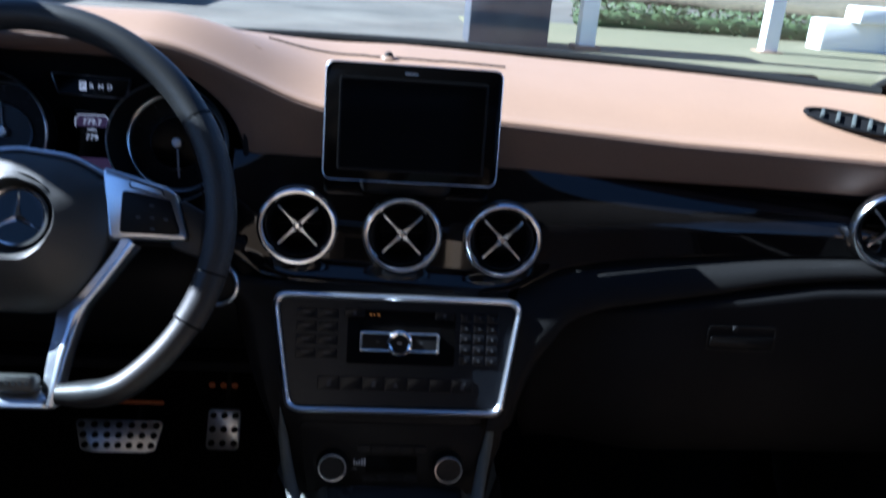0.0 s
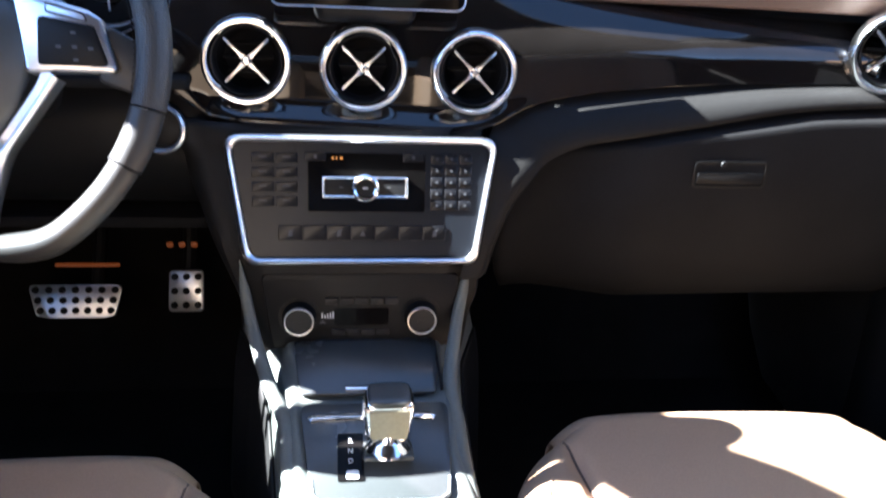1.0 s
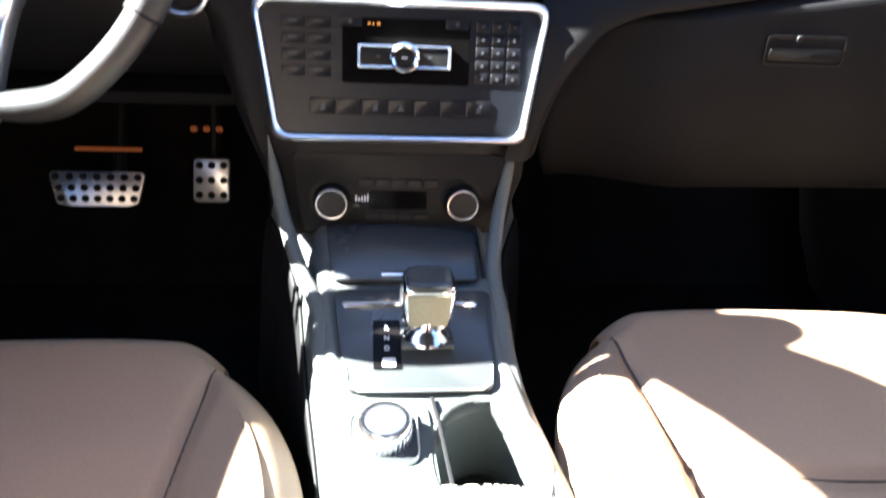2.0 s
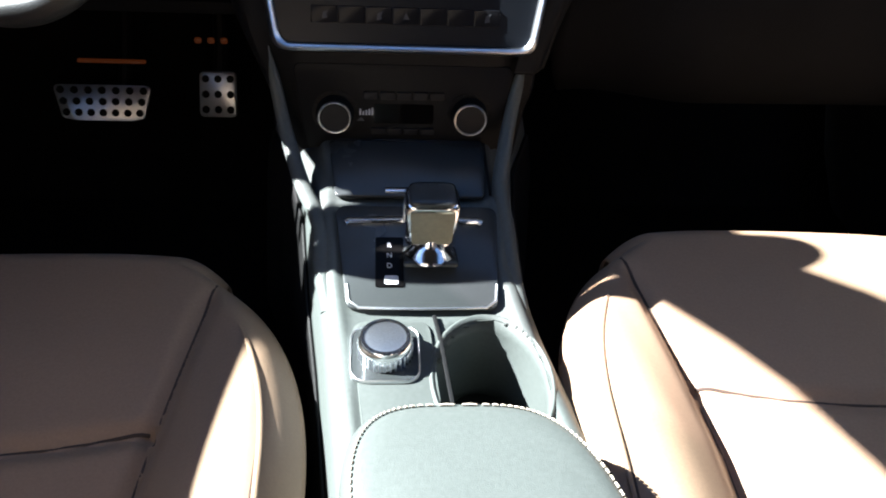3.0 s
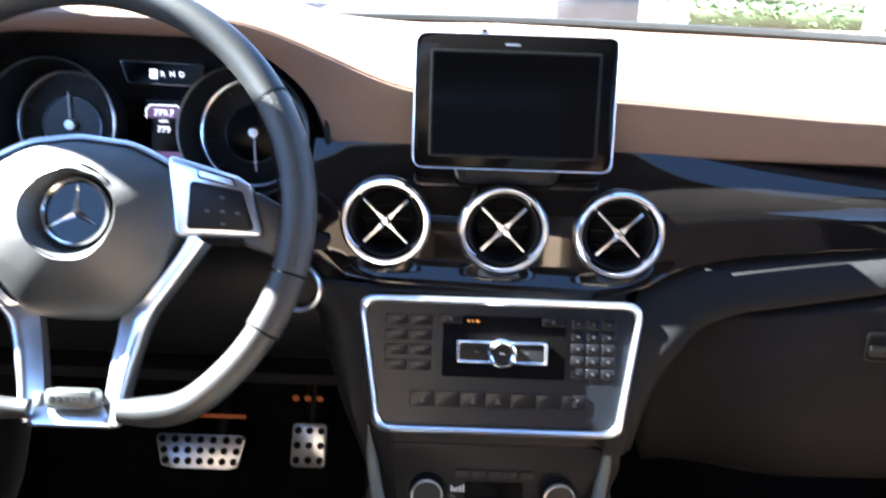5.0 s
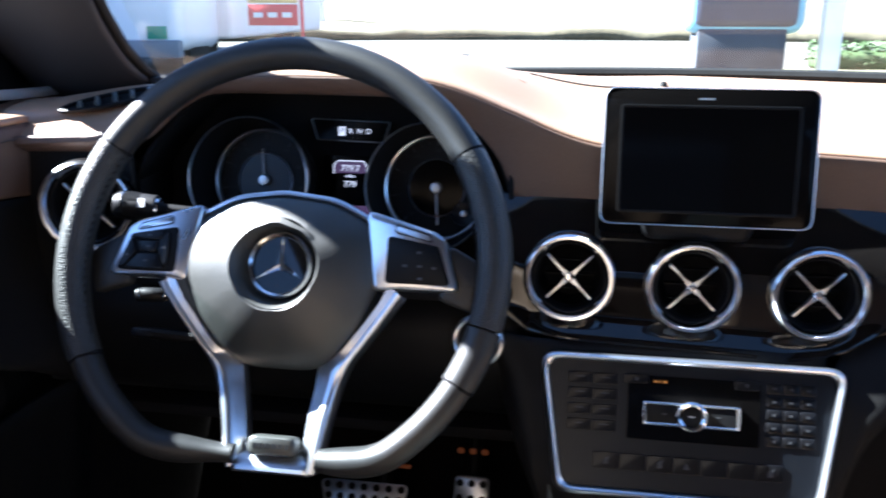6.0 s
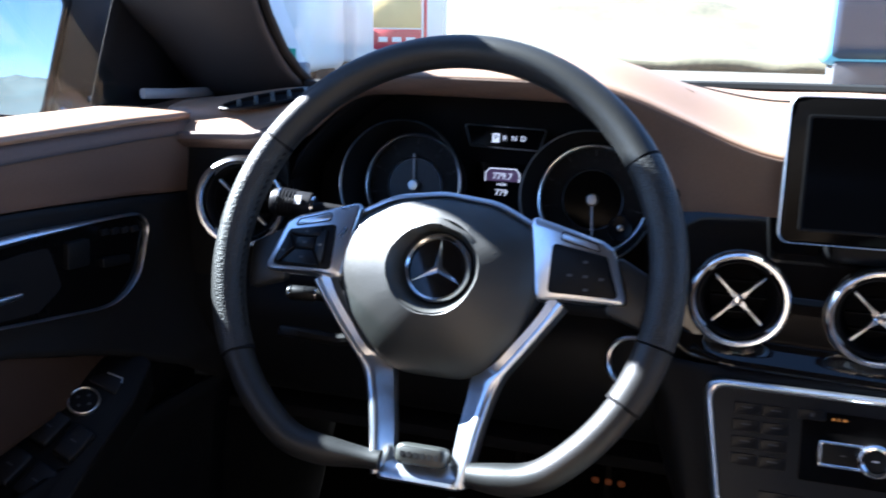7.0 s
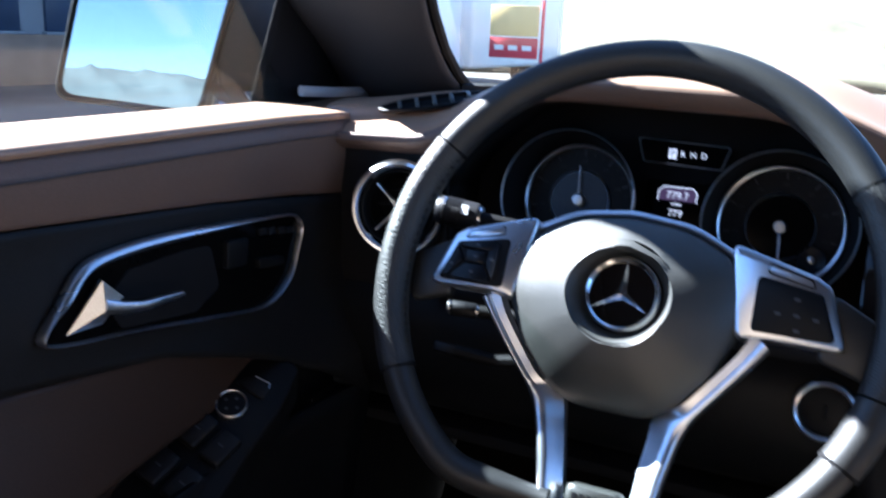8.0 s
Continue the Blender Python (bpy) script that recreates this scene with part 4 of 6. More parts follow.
def build_wheel():
    w = thing("steering_wheel", "flat-bottomed black leather steering wheel with silver spokes", "steering wheel", at=(-0.349, 0.800, 0.901))

    def run(a0, a1, rad, n=40):
        """A stretch of the rim; towards the bottom plate it thins and sinks back."""
        pts, sizes = [], []
        for k in range(n + 1):
            a = a0 + (a1 - a0) * k / n
            near = 1 - smooth01(abs((a - 270 + 180) % 360 - 180), 9, 26)
            pts.append(WHEEL @ rim_point(a))
            sizes.append((rad[0] * (1 - 0.36 * near), rad[1] * (1 - 0.34 * near)))
        return tube(pts, lambda t: sizes[int(round(t * n))], 18, up=WHEEL.to_3x3() @ Vector((0, 0, 1)))

    for name, a0, a1, rad, mat, lab in (("upper_rim", 32, 148, (0.0135, 0.0150), BLACKHIDE, "smooth black leather upper rim"), ("grip", -14, 31.3, (0.0138, 0.0154), GRIPHIDE, "perforated leather grip"), ("grip", 148.7, 209, (0.0138, 0.0154), GRIPHIDE, "perforated leather grip"),
                                        ("lower_rim", -29.2, -14.6, (0.0138, 0.0154), BLACKHIDE, ""), ("lower_rim", -74.5, -29.8, (0.0122, 0.0144), BLACKHIDE, "smooth black leather lower rim"), ("lower_rim", 209.6, 262.5, (0.0122, 0.0144), BLACKHIDE, "smooth black leather lower rim")):
        part(name, run(a0, a1, rad), mat, w, lab)
    part("bottom_rim", prism(rounded([(-0.026, -0.165), (0.046, -0.165), (0.042, -0.150), (-0.024, -0.150)], 0.006), 0.018, WHEEL, bevel=0.004, z0=-0.016), MATT, w, "dark bottom core")
    for a in (31.6, 148.4, -29.5, 209.3):
        p, q = rim_point(a - 0.5), rim_point(a + 0.5)
        part("rim_joint", tube([WHEEL @ p, WHEEL @ q], 0.0142, 18, up=WHEEL.to_3x3() @ Vector((0, 0, 1))), MATT, w)
    # pale stitching round the inner edge of the grips
    for a0, a1 in ((-12, 30), (150, 205)):
        for k in range(24):
            a = a0 + (a1 - a0) * k / 24
            p = rim_point(a, 0.1640)
            q = rim_point(a + 1.0, 0.1640)
            part("stitch", tube([WHEEL @ (p + Vector((0, 0, 0.004))), WHEEL @ (q + Vector((0, 0, 0.006)))], 0.0006, 5), DARK, w)

    # airbag cover
    outline = rounded([(-0.078, 0.036), (-0.040, 0.056), (0.0, 0.0610), (0.044, 0.056), (0.084, 0.036), (0.091, 0.0), (0.072, -0.045), (0.042, -0.082), (-0.034, -0.082), (-0.066, -0.045), (-0.087, 0.0)], 0.06, 5)
    cx, cy = 0.003, -0.004

    def cover(u, v):
        k = u * len(outline)
        i = int(k) % len(outline)
        p = outline[i]
        s = [1.0, 1.0, 0.985, 0.93, 0.78, 0.55, 0.33, 0.222][min(7, int(round(v * 7)))]
        z = [-0.004, 0.0060, 0.0100, 0.0145, 0.0215, 0.0275, 0.0300, 0.0285][min(7, int(round(v * 7)))]
        x, y = cx + (p[0] - cx) * s, cy + (p[1] - cy) * s
        if s < 0.35:
            t = math.atan2(y - 0.002, x - 0.003)
            r = 0.0372 if s < 0.25 else 0.0440
            f = 1.0 if s < 0.25 else 0.6
            x, y = x + (0.003 + r * math.cos(t) - x) * f, y + (0.002 + r * math.sin(t) - y) * f
        return WHEEL @ Vector((x, y, z - 0.09 * max(0.0, -y - 0.02) - 2.6 * max(0.0, -y - 0.035) ** 2))

    part("airbag_cover", sheet(cover, len(outline), 7, wrap=True), COVER, w, "black airbag cover")
    base = WHEEL @ Matrix.Translation((0.0035, 0.002, -0.016))
    part("emblem_bowl", lathe([(0.0374, 0.0445), (0.0354, 0.0424), (0.0322, 0.0325), (0.0285, 0.0272)], 48, base), COVER, w)
    base = base @ Matrix.Translation((0, 0, -0.0050))
    part("hub_core", prism([(cx + (p[0] - cx) * 0.88, 0.006 + (p[1] - 0.006) * 0.86) for p in outline], 0.03, WHEEL, z0=-0.02), MATT, w)
    emblem = part("emblem", lathe([(0.0, 0.0335), (0.024, 0.0335)], 48, base), GLOSS, w, "glossy black round emblem disc")
    part("emblem_ring", lathe([(0.0232, 0.033), (0.0238, 0.0365), (0.0256, 0.0378), (0.0274, 0.0365), (0.0280, 0.033)], 56, base), CHROME, emblem, "chrome ring")
    star = []
    for k in range(6):
        a = radians(90 + 60 * k)
        r = 0.0240 if k % 2 == 0 else 0.0036
        star.append((r * math.cos(a), r * math.sin(a)))
    bm = bmesh.new()
    ms = base @ Matrix.Translation((0, 0, 0.0337))
    ring = [bm.verts.new(ms @ Vector((*p, 0))) for p in star]
    peak = bm.verts.new(ms @ Vector((0, 0, 0.0042)))
    for k in range(6):
        bm.faces.new([ring[k], ring[(k + 1) % 6], peak])
    part("emblem_star", bm, CHROME, emblem, "three-armed chrome emblem", smooth=False)

    # silver band over the top of the cover
    arch = sorted((p for p in outline if p[1] > 0.030), key=lambda p: p[0])

    def crown_band(u, v):
        p = bent([(q[0], q[1], 0) for q in arch], u)
        d = Vector((p.x - 0.003, p.y + 0.06, 0)).normalized()
        f = [-0.0005, 0.0002, 0.0010, 0.0035, 0.0052, 0.0062][int(round(v * 5))]
        z = [-0.006, 0.0088, 0.0102, 0.0100, 0.0080, -0.008][int(round(v * 5))]
        return WHEEL @ (Vector((p.x, p.y, z)) + d * f)

    part("silver_arch", sheet(crown_band, 40, 5), SATIN, w, "satin silver arch over the airbag cover", sharp=60)

    for s, key in ((-1, "left"), (1, "right")):
        f = lambda pts: [(0.003 + s * p[0], p[1]) for p in (pts if s > 0 else pts[::-1])]
        sp = part("spoke", prism(rounded(f([(0.080, -0.015), (0.100, -0.0130), (0.1500, -0.0130), (0.136, 0.029), (0.127, 0.035), (0.070, 0.051)]), 0.005), 0.016, WHEEL, bevel=0.003), SATIN, w, "satin silver spoke")
        pad = part("button_pad", prism(rounded(f([(0.0895, -0.0085), (0.1430, -0.0085), (0.1315, 0.0225), (0.0895, 0.0300)]), 0.004), 0.003, WHEEL, bevel=0.001, z0=0.0142), DARK, w, "dark button pad")
        part("top_key", prism(rounded(f([(0.096, 0.0330), (0.126, 0.0262), (0.1232, 0.0312), (0.096, 0.0390)]), 0.003), 0.0012, WHEEL, bevel=0.0004, z0=0.0152), SATIN, sp)
        part("key_gap", band(rounded(f([(0.0952, 0.0322), (0.1272, 0.0252), (0.1240, 0.0320), (0.0952, 0.0400)]), 0.003), rounded(f([(0.096, 0.0330), (0.126, 0.0262), (0.1232, 0.0312), (0.096, 0.0390)]), 0.003), 0.0008, WHEEL, z0=0.0156), DARK, sp)
        part("inner_web", prism(rounded(f([(0.132, -0.019), (0.165, -0.030), (0.168, 0.010), (0.137, 0.027)]), 0.006), 0.010, WHEEL, bevel=0.003), BLACKHIDE, w, "black leather web")
        if s < 0:
            keys = [[(-0.106, 0.0070), (-0.122, 0.0070), (-0.122, 0.0165), (-0.106, 0.0165)], [(-0.1000, 0.0178), (-0.128, 0.0178), (-0.127, 0.0218), (-0.1000, 0.0268)], [(-0.0985, -0.0065), (-0.1335, -0.0065), (-0.1225, 0.0055), (-0.106, 0.0055)], [(-0.1355, -0.0060), (-0.1405, -0.0060), (-0.1300, 0.0200), (-0.1235, 0.0075)], [(-0.0965, -0.0060), (-0.1045, 0.0065), (-0.1045, 0.0165), (-0.0965, 0.0265)]]
            for q in keys:
                x, y = sum(k[0] for k in q) / 4 + 0.003, sum(k[1] for k in q) / 4
                q = [(k[0] + 0.003, k[1]) for k in q]
                b = part("button", prism(rounded(q, 0.0014, 3), 0.0030, WHEEL, bevel=0.0008, z0=0.0168), KEYBLACK, pad)
                part("mark", prism(rect(0.0032, 0.0018, x, y), 0.0003, WHEEL, z0=0.0198), FAINTMARK, b)
        else:
            for x, y in ((0.108, 0.006), (0.120, 0.006), (0.132, 0.005), (0.119, 0.017), (0.121, -0.004)):
                part("mark", prism(rect(0.0038, 0.0020, x, y), 0.0003, WHEEL, z0=0.0172), FAINTMARK, pad)

        # strip along the cover's flank that widens into the lower leg, hollowed towards the middle
        stations = [(0.1035, -0.0185, 0.092, -0.010, 0.0150), (0.0930, -0.033, 0.084, -0.026, 0.0130), (0.0765, -0.055, 0.067, -0.049, 0.0080), (0.0630, -0.072, 0.052, -0.067, 0.0020), (0.0560, -0.084, 0.0345, -0.077, -0.0030),
                    (0.0510, -0.098, 0.0305, -0.096, -0.0060), (0.0450, -0.122, 0.0265, -0.120, -0.0080), (0.0405, -0.146, 0.0235, -0.146, -0.0095), (0.0372, -0.1630, 0.0218, -0.158, -0.0105)]
        rows = []
        for ox, oy, ix, iy, z in stations:
            o, i = Vector((ox, oy, 0)), Vector((ix, iy, 0))
            drop = 0.010 if ox < 0.06 else 0.003
            lift = 0.022 * smooth01(-oy, 0.05, 0.16)
            z += lift
            rows.append([o + Vector((0, 0, z - 0.022)), o + Vector((0, 0, z - 0.003)), o.lerp(i, 0.08) + Vector((0, 0, z - 0.0007)), o.lerp(i, 0.20) + Vector((0, 0, z)), o.lerp(i, 0.38) + Vector((0, 0, z - 0.0005)), o.lerp(i, 0.50) + Vector((0, 0, z - 0.003)), i + Vector((0, 0, z - drop)), i + Vector((0, 0, z - 0.022))])

        def leg(u, v):
            k = int(round(v * 7))
            q = bent([r[k] for r in rows], u)
            return WHEEL @ Vector((0.003 + 0.006 * smooth01(-q.y, 0.05, 0.16) + s * q.x, q.y, q.z))

        part("lower_leg", sheet(leg, 40, 7), SATIN, w, "satin silver lower leg", sharp=50)
    # bottom bar: scooped towards the badge, rolled over the outer edge
    bar = [(-0.146, -0.004), (-0.150, 0.0035), (-0.1555, 0.0080), (-0.1595, 0.0108), (-0.1630, 0.0112), (-0.1652, 0.0080), (-0.1658, -0.012)]
    part("bottom_plate", sheet(lambda u, v: WHEEL @ Vector((0.0095 + (u - 0.5) * 2 * (0.0345 - 0.16 * (-0.146 - bar[int(round(v * 6))][0])), *bar[int(round(v * 6))])), 12, 6), SATIN, w, "satin silver bottom plate", sharp=50, thick=0.003)
    badge = part("badge_plate", prism(rounded(rect(0.041, 0.0160, 0.0100, -0.1430), 0.0065), 0.014, WHEEL, bevel=0.004, z0=0.0000), COVER, w, "dark grey badge plate")
    for k in range(6):
        part("badge_bar", prism(rect(0.0032, 0.0038, -0.0035 + 0.0054 * k, -0.1430), 0.0003, WHEEL, z0=0.0141), KEYGREY, badge)

    col = thing("steering_column", "black steering column shroud", "steering column", at=(-0.351, 0.9, 0.83))
    m = WHEEL
    part("shroud", rbox((0.120, 0.080, 0.16), (0, 0.004, -0.105), 0.025, m, seg=4), DARK, col)
    part("shroud_neck", lathe([(0.045, -0.03), (0.05, -0.06)], 32, m), MATT, col)

    for name, lab, a, tip, mark in (("indicator_stalk", "black indicator stalk with ribbed silver-marked end", Vector((-0.045, 0.0500, -0.058)), Vector((-0.139, 0.0540, -0.037)), True), ("cruise_stalk", "short black cruise control stalk with silver end", Vector((-0.045, -0.020, -0.065)), Vector((-0.128, -0.0235, -0.050)), False)):
        st = thing(name, lab, "stalk", at=tuple(m @ a))
        d = (tip - a).normalized()
        part("arm", tube([m @ a.lerp(tip, k / 6) for k in range(7)], lambda t: 0.0068 - 0.0012 * t, 14), DARK, st)
        big = 0.0124 if mark else 0.0066
        end = tip + d * (0.036 if mark else 0.024)
        part("end_cap", tube([m @ (tip - d * 0.002), m @ tip, m @ (tip + (end - tip) * 0.9), m @ end], lambda t: big * (0.8 if t in (0.0, 1.0) else 1.0), 20), KEYGREY, st)
        part("tip_ring", tube([m @ (tip - d * 0.0035), m @ (tip - d * 0.001)], big * 0.86, 20), CHROME, st, "chrome ring")
        for k in range(5 if mark else 2):
            q = tip + (end - tip) * (0.42 + 0.09 * k if mark else 0.35 + 0.5 * k)
            part("rib", tube([m @ q, m @ (q + d * 0.0012)], big * 1.07, 20), CHROME if k == (4 if mark else 1) else KEYGREY, st)
        if mark:
            part("wash_mark", rbox((0.006, 0.008, 0.0008), (0, 0, 0), 0.0, m @ Matrix.Translation(tip.lerp(end, 0.2) + Vector((0, 0.002, big + 0.0005)))), WHITEMARK, st)
    lv = thing("column_lever", "small black column adjustment lever", "lever", at=tuple(m @ Vector((-0.07, -0.07, -0.08))))
    part("arm", tube([m @ Vector(q) for q in ((-0.060, -0.050, -0.085), (-0.110, -0.060, -0.080), (-0.150, -0.058, -0.078))], 0.006, 10), DARK, lv)
    part("cap", rbox((0.022, 0.010, 0.012), (-0.158, -0.058, -0.078), 0.003, m, seg=3), KEYGREY, lv)

    ig = thing("ignition_ring", "silver ring round the ignition switch", "ignition switch", at=(-0.197, 0.935, 0.795))
    mi = plane_at((-0.1975, 0.919, 0.799), (-0.12, -1, 0.16))
    part("ring", lathe([(0.0205, 0.0), (0.0210, 0.005), (0.0232, 0.0065), (0.0255, 0.005), (0.0260, 0.0)], 40, mi), SATIN, ig)
    part("barrel", lathe([(0.0, 0.003), (0.012, 0.003), (0.0205, 0.0)], 32, mi), DARK, ig)
    part("key_slot", rbox((0.003, 0.012, 0.002), (0, 0, 0.0035), 0.0005, mi), MATT, ig)


build_wheel()


# ---- instruments ----
def build_cluster():
    c = thing("instrument_cluster", "dark instrument cluster with two dials and a lit trip display", "instruments", at=(-0.35, 1.03, 0.86))
    m = plane_at((-0.35, 1.020, 0.932), (0, -0.975, 0.22))
    part("back_plate", prism(rounded(rect(0.40, 0.20, -0.006, 0.012), 0.03), 0.004, m, z0=-0.010), MATT, c)
    for x in (-0.0945, 0.0945):
        mm = m @ Matrix.Translation((x, -0.003 if x < 0 else -0.005, 0))
        d = part("dial", lathe([(0.0, 0.0), (0.052, 0.0), (0.055, 0.004)], 56, mm), DARK, c, "black dial")
        part("tube", lathe([(0.0572, 0.004), (0.0600, 0.028), (0.0628, 0.053)], 64, mm), MATT, d, "black dial tube")
        part("outer_ring", lathe([(0.0626, 0.050), (0.0630, 0.0545), (0.0638, 0.0555), (0.0646, 0.0545), (0.0648, 0.050)], 64, mm), STEEL, d, "thin bright outer ring")
        part("bright_ring", lathe([(0.0520, 0.001), (0.0530, 0.006), (0.0545, 0.007), (0.0560, 0.006), (0.0565, 0.0)], 64, mm), SATIN, d, "silver dial ring")
        part("inner_disc", lathe([(0.0, 0.0025), (0.030, 0.0025), (0.031, 0.001)], 48, mm), GLASSBLACK if x > 0 else DIALBLUE, d)
        part("inner_ring", lathe([(0.0290, 0.002), (0.0298, 0.0035), (0.0308, 0.002)], 48, mm), SATIN, d)
        for k in range(25):
            a = radians(225 - 270 * k / 24)
            big = k % 3 == 0
            part("tick", rbox((0.006 if big else 0.0035, 0.0012, 0.0006), (0.0475, 0, 0.001), 0.0, mm @ pose(0, 0, 0, 0, 0, math.degrees(a))), FAINTMARK if big else KEYGREY, d)
            if big:
                p = Vector((0.0395 * math.cos(a), 0.0395 * math.sin(a), 0.0004))
                part("figure_bar", rbox((0.0055, 0.0032, 0.0005), p, 0.0, mm), KEYGREY, d)
        hub = part("needle_hub", lathe([(0.0, 0.010), (0.005, 0.0095), (0.0062, 0.007), (0.0065, 0.0025)], 28, mm), STEEL, d, "silver needle hub")
        part("needle", rbox((0.0022, 0.034, 0.0012), (0, 0.017 if x < 0 else -0.022, 0.006), 0.0004, mm @ pose(0, 0, 0, 0, 0, 4)), WHITEMARK, hub)
        if x > 0:
            part("fuel_dial", lathe([(0.0, 0.003), (0.011, 0.003), (0.0125, 0.004), (0.013, 0.001)], 28, mm @ Matrix.Translation((0.030, -0.026, 0))), PANELGREY, d)
            part("fuel_hub", lathe([(0.0, 0.007), (0.003, 0.006), (0.0035, 0.003)], 16, mm @ Matrix.Translation((0.030, -0.026, 0))), STEEL, d)
    quad = [(-0.037, 0.0420), (0.037, 0.0400), (0.0435, 0.0630), (-0.0450, 0.0655)]
    small = [(-0.0355, 0.0433), (0.0357, 0.0413), (0.0415, 0.0617), (-0.0430, 0.0642)]
    g = part("gear_display", prism(rounded(small, 0.002, 3), 0.002, m), GLASSBLACK, c, "dark gear display")
    part("display_frame", band(rounded(quad, 0.003, 3), rounded(small, 0.002, 3), 0.004, m, crown=0.001), SATIN, g, "silver frame")
    part("selected_box", prism(rect(0.0075, 0.0095, -0.010, 0.052), 0.0003, m, z0=0.002), GLOW_WHITE, g, "lit box round the chosen gear")
    writing("letter", "P", 0.0085, m @ Matrix.Translation((-0.010, 0.052, 0.0026)), MATT, g)
    for k, ch in enumerate("RND"):
        writing("letter", ch, 0.0075, m @ Matrix.Translation((-0.0005 + 0.0098 * k, 0.052, 0.0022)), GLOW_WHITE, g)
    t = part("trip_display", prism(rounded(rect(0.060, 0.072, 0.0, -0.010), 0.003), 0.001, m), GLASSBLACK, c, "trip display")
    part("trip_glow", prism(rect(0.056, 0.012, 0.0, -0.033), 0.0004, m, z0=0.001), GLOW_VIOLET, t, "violet lit lower strip")
    top = [(-0.018, 0.007), (-0.018, 0.016), (-0.014, 0.0205), (0.014, 0.0205), (0.018, 0.016), (0.018, 0.007)]
    part("trip_bracket", tube([m @ Vector((x, y, 0.0016)) for x, y in top], 0.0006, 6), GLOW_WHITE, t)
    part("trip_panel", prism(rounded(rect(0.034, 0.012, 0, 0.0135), 0.003), 0.0003, m, z0=0.001), GLOW_VIOLET, t)
    writing("trip_text", "779.7", 0.0095, m @ Matrix.Translation((0, 0.0125, 0.0015)), GLOW_WHITE, t)
    writing("unit_text", "miles", 0.0050, m @ Matrix.Translation((0, 0.0045, 0.0015)), GLOW_WHITE, t)
    writing("total_text", "779", 0.0092, m @ Matrix.Translation((0, -0.0045, 0.0015)), GLOW_WHITE, t)


build_cluster()


# ---- pedals ----
def build_pedals():
    def pedal(name, lab, quad, m, cols, rows, arm):
        p = thing(name, lab, "pedal", group="pedals", at=tuple(m.translation))
        plate = part("plate", prism(rounded(quad, 0.008), 0.006, m, bevel=0.0015), STEEL, p, "brushed steel plate")
        for r in range(rows):
            y0, y1 = quad[0][1], quad[-1][1]
            y = y0 + (y1 - y0) * (r + 0.5) / rows
            f = (y - y0) / (y1 - y0)
            xl, xr = quad[0][0] * (1 - f) + quad[-1][0] * f, quad[-3][0] * (1 - f) + quad[-2][0] * f
            n = cols
            for c in range(n):
                x = xl + (xr - xl) * (c + 0.5) / n
                part("stud", lathe([(0.0, 0.0035), (0.0035, 0.0032), (0.0048, 0.002), (0.0052, 0.0)], 12, m @ Matrix.Translation((x, y, 0.006))), RUBBER, plate)
        part("arm", tube([m @ Vector(q) for q in arm], 0.010, 10), DARK, p)

    # Glowing amber strip and spots; no lamp body is built.
    lamp = thing("footwell_amber_marks", "small dim amber strip and spots above the pedals", "lamp", at=(-0.33, 1.147, 0.53))
    part("amber_strip", rbox((0.084, 0.006, 0.004), (-0.358, 1.150, 0.512), 0.0015), GLOW_FOOT, lamp, "dim amber strip")
    for k in range(3):
        part("amber_spot", rbox((0.009, 0.006, 0.008), (-0.247 + 0.016 * k, 1.147, 0.545), 0.003), GLOW_FOOT, lamp, "dim amber spot")
    mb = plane_at((-0.391, 1.200, 0.424), (0, -0.86, 0.5))
    pedal("brake_pedal", "wide steel brake pedal with black rubber studs", [(-0.060, -0.022), (-0.040, -0.0255), (0.034, -0.0255), (0.050, -0.022), (0.060, 0.023), (-0.072, 0.023)], mb, 7, 3, [(0.02, 0.01, -0.014), (0.02, 0.09, -0.03), (0.02, 0.22, -0.03)])
    mg = plane_at((-0.240, 1.19, 0.428), (0, -0.88, 0.47))
    pedal("accelerator_pedal", "upright steel accelerator pedal with black rubber studs", [(-0.025, -0.016), (0.025, -0.016), (0.025, 0.046), (-0.024, 0.046)], mg, 3, 3, [(0.0, 0.02, -0.014), (0.0, 0.08, -0.03), (0.0, 0.18, -0.02)])


build_pedals()


